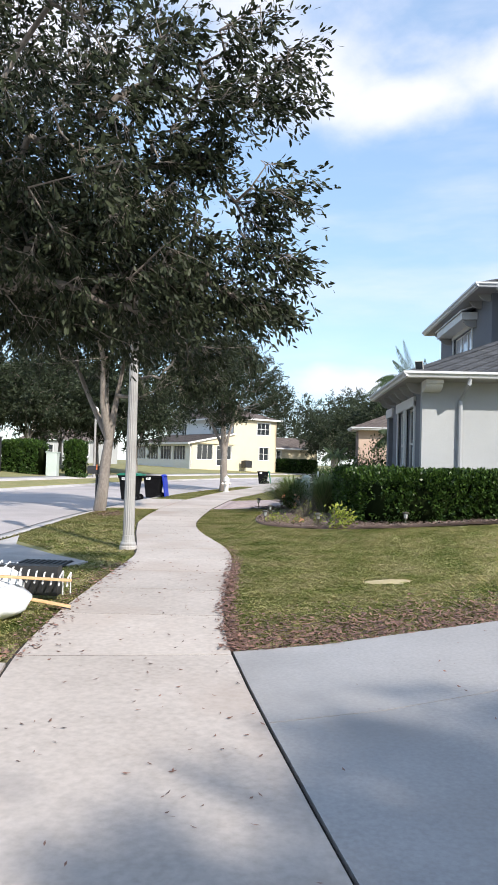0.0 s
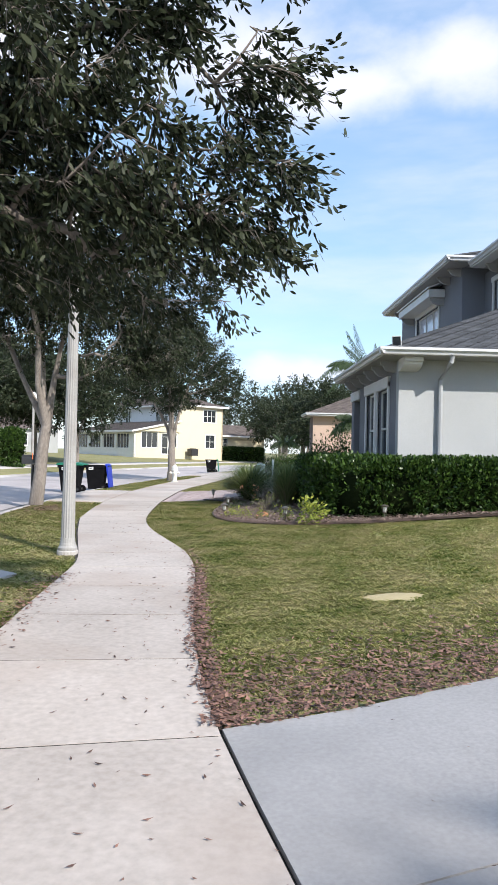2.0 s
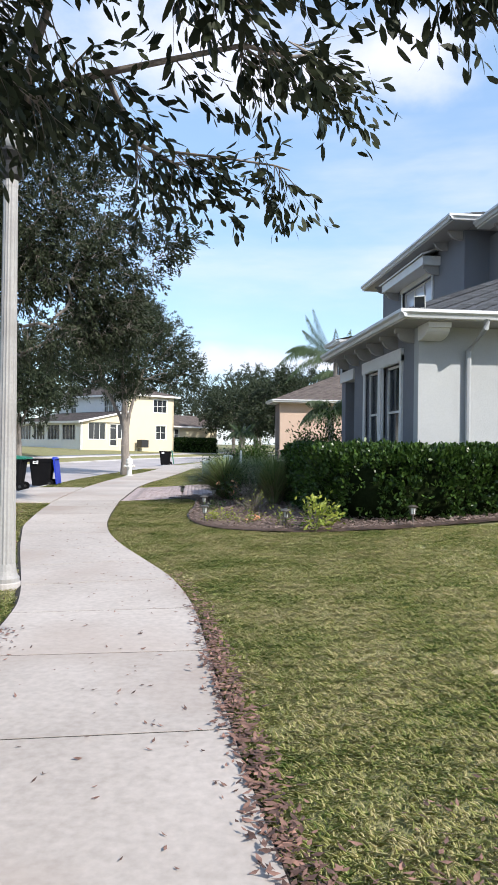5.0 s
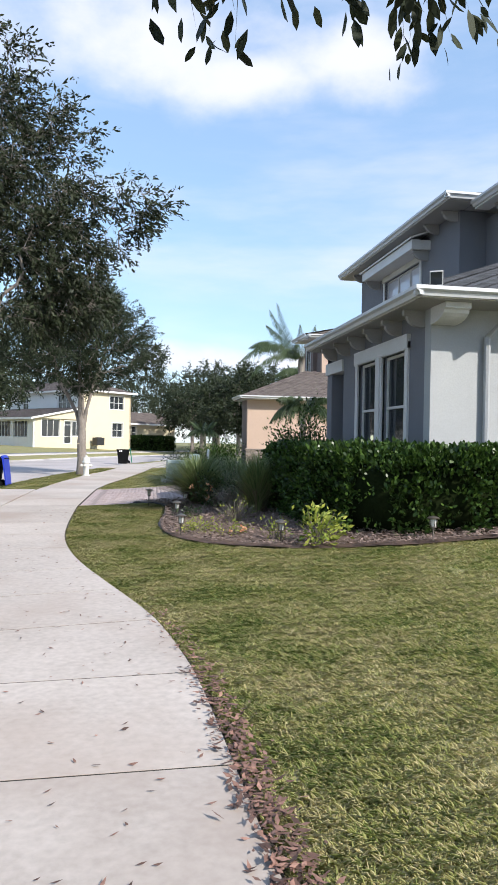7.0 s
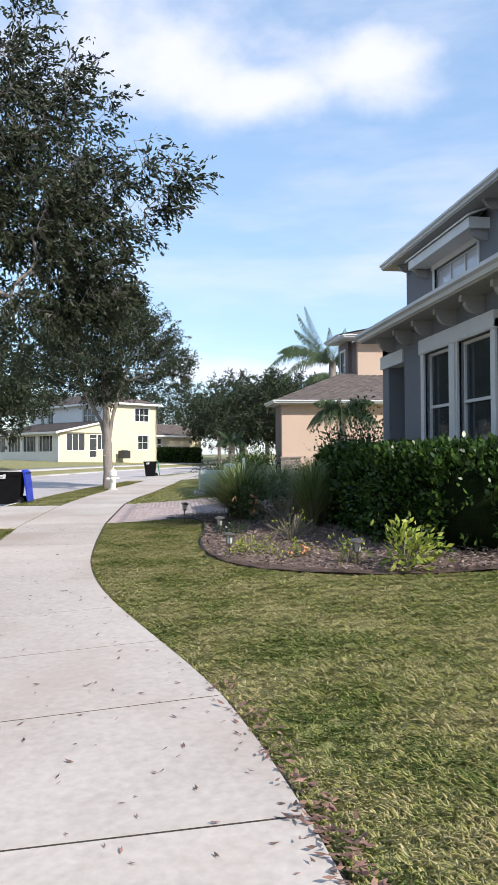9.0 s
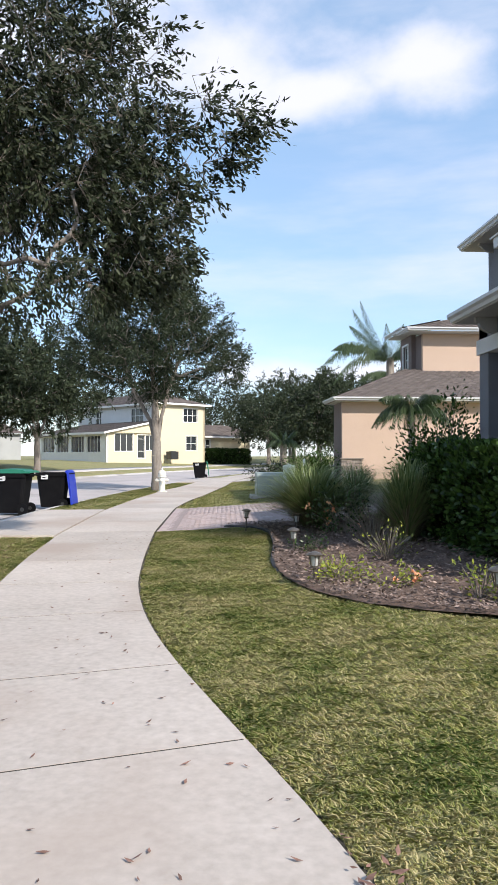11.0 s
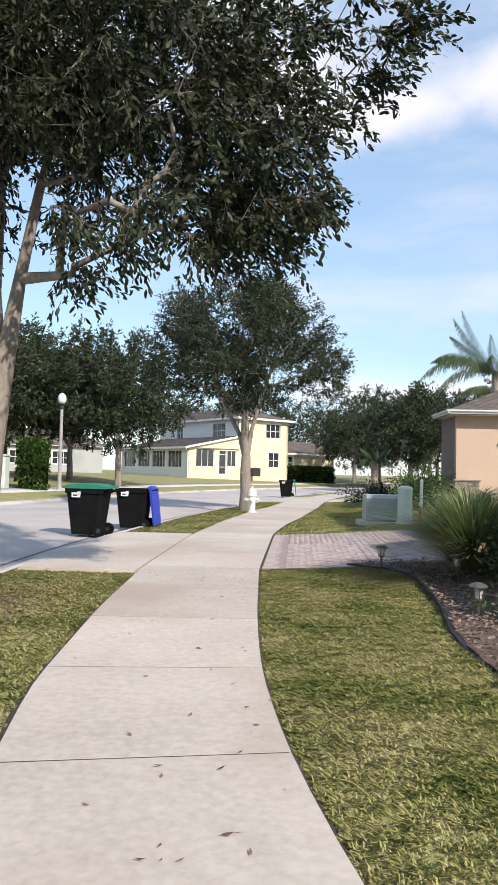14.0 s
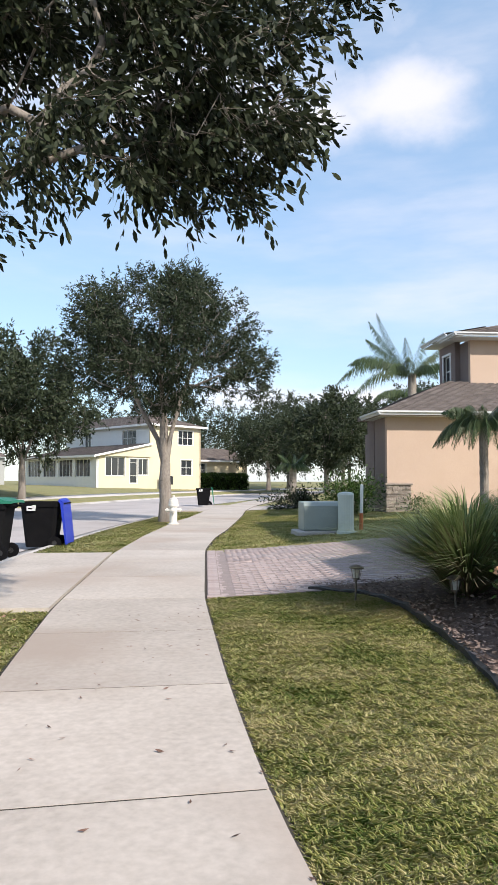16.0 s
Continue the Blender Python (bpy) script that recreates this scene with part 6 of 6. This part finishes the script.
B = [bm.verts.new((0.62, yy, zz)) for yy, zz in pr]
bm.faces.new(A)
bm.faces.new(B[::-1])
for i in range(5):
    bm.faces.new((A[i], B[i], B[(i + 1) % 5], A[(i + 1) % 5]))
part("cabinet", bm, M["utility"], tb, bevel=0.02)
part("door", boxed(-0.42, -0.395, 0.1, 0.3, -0.384, 0.57), M["utility"], tb)
part("hinge_strip", boxed(-0.44, -0.40, 0.58, 0.6, -0.37, 0.62), M["utility"], tb)
pd = thing("utility_pedestal", pose(0.98, 29.75, height(0.98, 29.75)), "pale green plastic utility pedestal", "utility pedestal")
part("foot", lathe([(0.21, -0.05), (0.21, 0.05), (0.18, 0.06)], 16), M["pedestal"], pd)
part("cover", lathe([(0.175, 0.06), (0.17, 0.78), (0.18, 0.78), (0.18, 0.84), (0.15, 0.88), (0.04, 0.9)], 20), M["pedestal"], pd)
mk = thing("marker_post", pose(1.48, 30.4, height(1.48, 30.4), 1, 1, 0), "white plastic cable marker post with an orange base", "marker post")
part("base", lathe([(0.045, -0.1), (0.045, 0.36), (0.04, 0.37)], 12), M["orange"], mk, "orange base")
part("post", lathe([(0.038, 0.37), (0.038, 0.98), (0.03, 1.01), (0.008, 1.03)], 12), M["white"], mk)

# ---- discarded furniture by the walk ----
jp = thing("junk_pile", pose(-2.6, 6.85, 0), "heap of white plastic bags, wire rack and wooden slats", "rubbish heap")
rj = random.Random(9)
for k, (x, y, r, h) in enumerate(((-0.15, -0.35, 0.34, 0.26), (-0.5, -0.15, 0.4, 0.3), (-0.55, 0.5, 0.38, 0.34))):
    bm = bmesh.new()
    bmesh.ops.create_icosphere(bm, subdivisions=3, radius=1.0)
    for v in bm.verts:
        n3 = 1 + 0.25 * noise.noise(v.co * 2.2 + Vector((k * 7, 0, 0))) + 0.1 * noise.noise(v.co * 6)
        v.co = Vector((v.co.x * r * n3 + x, v.co.y * r * n3 + y, max(0.0, (v.co.z * 0.6 + 0.5) * h * n3)))
    part("bag", bm, M["bag"], jp, "crumpled white plastic bag", smooth=True)
for k, (p, q) in enumerate((((-0.9, 0.1, 0.32), (0.42, 0.28, 0.26)), ((-0.8, -0.25, 0.30), (0.5, 0.0, 0.05)))):
    A, B = Vector(p), Vector(q)
    d = (B - A)
    bm = boxed(-d.length / 2, -0.03, -0.012, d.length / 2, 0.03, 0.012)
    ob = part("wooden_slat", bm, M["wood"], jp, bevel=0.003)
    ob.matrix_basis = Matrix.Translation((A + B) / 2) @ d.to_track_quat("X", "Z").to_matrix().to_4x4()
for k in range(13):
    x = -0.75 + 0.085 * k
    part("wire", tube([(x, 0.75, 0.02), (x + 0.02, 0.68, 0.42 - 0.012 * k), (x + 0.06, 0.45, 0.40 - 0.012 * k), (x + 0.12, 0.22, 0.28 - 0.006 * k)], 0.010, 5), M["white"], jp)
part("rack_panel", boxed(-0.8, 0.5, 0.05, 0.2, 0.66, 0.36), M["black_metal"], jp)

# ---- far bits across the road ----
hedge_path([(-18.8, 47.0), (-15.7, 45.5)], 0.7, 2.5, "hedge", "tall dark green clipped hedge across the road", 12000, 12, 0.15)
hedge_path([(-14.5, 46.6), (-13.3, 47.2)], 0.6, 2.6, "hedge", "dark upright bush beside the grey pillar", 6000, 14, 0.15)
se = thing("screen_enclosure", pose(-18.6, 45.2, height(-18.6, 45.2)), "black mesh screen enclosure behind the far hedge", "screen enclosure")
for k in range(4):
    part("post", boxed(-4.0 + 1.4 * k, -0.03, -0.2, -3.94 + 1.4 * k, 0.03, 2.2), M["black_metal"], se)
part("top_rail", boxed(-4.0, -0.035, 2.2, 0.3, 0.035, 2.28), M["black_metal"], se)
part("mesh_panel", boxed(-3.97, 0.0, 0.0, 0.2, 0.012, 2.2), M["dark"], se)
mb = thing("mailbox", pose(-5.5, 20.6, 0), "black mailbox on a black post by the kerb", "mailbox")
part("post", lathe([(0.07, -0.1), (0.07, 0.06), (0.045, 0.08), (0.04, 1.05), (0.06, 1.07)], 12), M["black_metal"], mb)
bm = bmesh.new()
arc = [(-0.1, 1.08), (0.1, 1.08), (0.1, 1.22)] + [(0.1 * math.cos(t), 1.22 + 0.1 * math.sin(t)) for t in (0.5, 1.0, 1.57, 2.14, 2.64)] + [(-0.1, 1.22)]
A = [bm.verts.new((-0.27, yy, zz)) for yy, zz in arc]
B = [bm.verts.new((0.23, yy, zz)) for yy, zz in arc]
bm.faces.new(A)
bm.faces.new(B[::-1])
for i in range(len(arc)):
    bm.faces.new((A[i], B[i], B[(i + 1) % len(arc)], A[(i + 1) % len(arc)]))
part("box", bm, M["black_metal"], mb)
part("flag", boxed(0.0, -0.115, 1.2, 0.03, -0.104, 1.36), M["orange"], mb, "small red-orange flag")
gp = thing("gate_pillar", pose(-15.05, 45.6, height(-15.05, 45.6)), "pale grey utility pillar beside the far hedge", "pillar")
part("shaft", boxed(-0.35, -0.3, -0.2, 0.35, 0.3, 1.5), M["pedestal"], gp, bevel=0.02)
part("cap", boxed(-0.4, -0.35, 1.5, 0.4, 0.35, 1.58), M["pedestal"], gp, bevel=0.02)
hedge_path([(-1.2, 92.2), (4.5, 97.0)], 0.6, 2.0, "hedge", "low dark hedge before the cream house wing", 7000, 13, 0.2)
ac = thing("air_conditioner", pose(-4.4, 86.2, 0.95, 0, 0, 40), "dark air conditioning unit against the cream house", "air conditioner")
part("case", boxed(-0.5, -0.45, 0, 0.5, 0.45, 0.85), M["black_metal"], ac, bevel=0.03)
part("fan_guard", lathe([(0.38, 0.85), (0.38, 0.88), (0.1, 0.9)], 16), M["black_metal"], ac)

# ---- paver driveway ----
pz = lambda x, y: height(x, y) + 0.012
bmv = boxed(-0.5, -0.5, -0.5, 0.5, 0.5, 0.5)
pav0 = part("paver", bmv, M["paver"], drive2, bevel=0.03)
pav0.matrix_basis = Matrix.LocRotScale((-2.15, 22.6, pz(-2.15, 22.6) - 0.03), None, (0.19, 0.095, 0.06))
rp = random.Random(12)
RV, RF = [], []
made = 0
row = 0
y = 22.62
while y < 27.9:
    x = walk_right(y) + 0.04
    for c in range(2):
        o = link("paver", pav0.data, M["paver"], drive2)
        o.matrix_basis = Matrix.LocRotScale((x + 0.07 + 0.15 * c, y, pz(x, y) - 0.03 + rp.uniform(-0.002, 0.002)), None, (0.142, 0.095, 0.06))
    x += 0.31 + (0.1 if row % 2 else 0.0)
    while x < 7.0:
        if made < 190 and x < -0.75:
            o = link("paver", pav0.data, M["paver"], drive2)
            o.matrix_basis = Matrix.LocRotScale((x + 0.1, y, pz(x, y) - 0.03 + rp.uniform(-0.003, 0.003)), None, (0.192, 0.094, 0.06))
            made += 1
        else:
            z0 = pz(x + 0.1, y) + rp.uniform(-0.003, 0.003)
            q = len(RV)
            RV += [(x + 0.004, y - 0.047, z0 - 0.05), (x + 0.196, y - 0.047, z0 - 0.05), (x + 0.196, y + 0.047, z0 - 0.05), (x + 0.004, y + 0.047, z0 - 0.05),
                   (x + 0.008, y - 0.043, z0), (x + 0.192, y - 0.043, z0), (x + 0.192, y + 0.043, z0), (x + 0.008, y + 0.043, z0)]
            RF += [(q + 4, q + 5, q + 6, q + 7), (q, q + 1, q + 5, q + 4), (q + 1, q + 2, q + 6, q + 5), (q + 2, q + 3, q + 7, q + 6), (q + 3, q, q + 4, q + 7)]
        x += 0.2
    y += 0.1
    row += 1
tagged(from_arrays("pavers", RV, RF, M["paver_rest"], drive2), kind="stuff")
strip("bedding", 22.55, 27.9, 0.5, lambda y: [(walk_right(y) + 0.03 + (7.0 - walk_right(y)) * i / 12, height(walk_right(y) + 0.03 + (7.0 - walk_right(y)) * i / 12, y) + 0.003) for i in range(13)], M["paver_joint"], drive2)


bm = bmesh.new()
SX, SY = 1.3, 8.7
rim = []
for k in range(24):
    a = 2 * math.pi * k / 24
    q = 1 + 0.3 * noise.noise(Vector((math.cos(a) * 1.5, math.sin(a) * 1.5, 3)))
    x, y = SX + math.cos(a) * 0.37 * q, SY + math.sin(a) * 0.24 * q
    rim.append(bm.verts.new((x, y, height(x, y) - 0.008)))
top = bm.verts.new((SX, SY, height(SX, SY) + 0.02))
for k in range(24):
    bm.faces.new((rim[k], rim[(k + 1) % 24], top))
tagged(part("sand_patch", bm, M["sand"], smooth=True), "bare patch of pale yellow sand in the lawn", "sand", kind="structure")


# ---- lawn blades and dead leaves ----
def on_lawn(x, y):
    r, l, k = walk_right(y), walk_left(y), kerb_x(y)
    if x > r + 0.02:
        if ((x - 1.3) / 0.31) ** 2 + ((y - 8.7) / 0.19) ** 2 < 1:
            return False
        if y < 5.62 + 0.36 * (x + 0.4):
            return False
        if 22.5 < y < 27.95 and x < 7.2:
            return False
        if 45.9 < y < 51.1:
            return False
        if x > 2.9 and (y > 15.9 and y < 30) or (x > 3.7 and y > 36.2):
            return False
        return not in_bed(x, y)
    if k + 0.13 < x < l - 0.01:
        if y < 5.0 or 21.85 < y < 27.55 or 44.9 < y < 52.6:
            return False
        if -5.1 < x < -2.85 and 9.45 < y < 13.3:
            t = (x + 5.05) / 2.2
            if y < 13.0 - 2.7 * t - 0.1 and y > 9.5 + 0.4 * t:
                return False
        return True
    return False


TY = np.linspace(-10, 60, 2801)
T_RIGHT, T_LEFT, T_KERB = (np.array([f(y) for y in TY]) for f in (walk_right, walk_left, kerb_x))
LAWN_X, LAWN_Y = np.arange(-6.0, 7.4, 0.04), np.arange(4.5, 46.5, 0.04)
LAWN = np.array([[on_lawn(x, y) for x in LAWN_X] for y in LAWN_Y])


def lawn_height(x, y):
    d = x - np.interp(y, TY, T_RIGHT)
    t = np.clip(d / 8.5, 0, 1)
    return np.where(d > 0, 0.275 * t * t * (3 - 2 * t) + 0.225 * np.minimum(1.0, d / 6.0), 0.0)


def tuft(x, y, size, shift):
    """A smooth uneven pattern over the plan, 0 to 1, by sums of waves."""
    v = np.zeros(len(x))
    for k in range(7):
        a = 2.4 * k + shift
        v += np.sin((x * math.cos(a) + y * math.sin(a)) * 6.283 / size * (0.7 + 0.13 * k) + 5.1 * k + shift)
    return np.clip(0.5 + v / 6.0, 0, 1)


def blades(name, regions, label, seed, size=0.055):
    """Short bent blades in tufts; each has a broad lower half and a tip."""
    rng = np.random.default_rng(seed)
    X, Y = [], []
    for x0, x1, y0, y1, dens in regions:
        n = int((x1 - x0) * (y1 - y0) * dens)
        X.append(rng.uniform(x0, x1, n))
        Y.append(rng.uniform(y0, y1, n))
    x, y = np.concatenate(X), np.concatenate(Y)
    ok = LAWN[np.clip(((y - 4.5) / 0.04).round().astype(int), 0, len(LAWN_Y) - 1), np.clip(((x + 6.0) / 0.04).round().astype(int), 0, len(LAWN_X) - 1)]
    r = np.interp(y, TY, T_RIGHT)
    ok &= (x > r + 0.015 + 0.035 * rng.uniform(0, 1, len(x)) ** 2) | (x < np.interp(y, TY, T_LEFT) - 0.01)
    dd = y - 5.62 - 0.36 * (x + 0.4)
    ok &= (x < r) | (dd > 1.3) | (rng.uniform(0, 1, len(x)) < 0.12 + 0.6 * dd)
    thick = tuft(x, y, 0.21, seed) * 0.6 + tuft(x, y, 1.1, seed + 1) * 0.4
    ok &= rng.uniform(0, 1, len(x)) < 0.35 + 1.1 * thick
    x, y, thick = x[ok], y[ok], thick[ok]
    P = np.stack((x, y, lawn_height(x, y) - 0.012), axis=1)
    n = len(P)
    a = rng.uniform(0, 2 * np.pi, n) + 1.5 * tuft(x, y, 0.35, seed + 2)
    h = 0.44 * size * rng.uniform(0.45, 1.2, n) * (0.7 + 0.6 * thick)
    ln = rng.uniform(0.5, 2.3, n)
    dirv = np.stack((np.cos(a), np.sin(a), np.zeros(n)), axis=1)
    side = np.stack((-np.sin(a), np.cos(a), np.zeros(n)), axis=1)
    wd = (0.0024 * rng.uniform(0.6, 1.45, n))[:, None] * (size / 0.055)
    mid_p = P + dirv * (h * ln * 0.42)[:, None]
    mid_p[:, 2] += 0.75 * h
    tip = P + dirv * (h * ln * 1.15)[:, None]
    tip[:, 2] += h * 0.98
    v = np.stack((P - side * wd, P + side * wd, mid_p + side * wd * 0.9, tip, mid_p - side * wd * 0.9), axis=1).reshape(-1, 3)
    return tagged(from_arrays(name, v, np.arange(5 * n).reshape(-1, 5), M["blade"]), label, "grass", kind="stuff")


blades("lawn_grass", [(-2.4, 2.0, 5.6, 15.0, 12500), (2.0, 7.0, 6.0, 15.0, 5200), (-2.4, -0.2, 15.0, 22.6, 12000), (-0.2, 1.6, 15.0, 16.2, 6000)], "short green and straw-coloured lawn grass beside the walk", 31)
blades("verge_grass", [(-5.4, -2.1, 5.0, 13.0, 3000), (-5.6, -2.5, 13.0, 22.0, 3600)], "short patchy grass on the road verge", 32)
blades("far_grass", [(-5.6, -2.2, 27.5, 45.0, 1100), (-2.4, 4.0, 27.9, 46.0, 1100)], "short grass farther along the walk", 33, 0.07)

rng = np.random.default_rng(8)
spots = []
while len(spots) < 2000:
    y = rng.uniform(5.5, 12.5)
    x = walk_right(y) + rng.normal(0.05, 0.055)
    if rng.uniform() > (0.3 if y < 5.5 else 1.0 - 0.85 * smooth((y - 9.0) / 3.0)):
        continue
    spots.append((x, y, 0.03 + 0.02 * rng.uniform()))
while len(spots) < 10500:
    u = rng.uniform(0.0, 5.5)
    x = -0.5 + u
    y = 5.48 + 0.36 * (x + 0.4) + abs(rng.normal(0, 0.6))
    if x > walk_right(y):
        spots.append((x, y, height(x, y) + 0.03 * rng.uniform()))
while len(spots) < 11200:
    y = rng.uniform(5.0, 10.2)
    x = walk_left(y) - 0.03 + rng.normal(0, 0.12)
    spots.append((x, y, 0.02 + 0.02 * rng.uniform()))
while len(spots) < 11800:
    x, y = rng.uniform(-5.0, -2.4), rng.uniform(5.0, 22.0)
    if on_lawn(x, y):
        spots.append((x, y, 0.03))
for _ in range(900):
    x, y = rng.normal(-4.75, 0.35), rng.normal(19.3, 0.6)
    if on_lawn(x, y):
        spots.append((x, y, 0.02 + 0.02 * rng.uniform()))
flat_bits("leaf_litter", spots, 0.052, M["litter"], "brown dead leaves gathered along the sidewalk edges", "dead leaves", rng, 0.3, 0.36)
spots = []
while len(spots) < 400:
    y = rng.uniform(1.0, 22.0)
    t = rng.uniform(0.02, 1.0) ** 0.6
    x = walk_left(y) + (walk_right(y) - walk_left(y)) * t
    if y > 13 and rng.uniform() > 0.55:
        continue
    spots.append((x, y, 0.032))
for _ in range(60):
    x, y = rng.uniform(0.3, 4), rng.uniform(2, 6)
    spots.append((x, y, height(x, y) + 0.032))
flat_bits("fallen_leaves", spots, 0.042, M["litter"], "scattered brown oak leaves on the sidewalk", "dead leaves", rng, 0.3, 0.3)
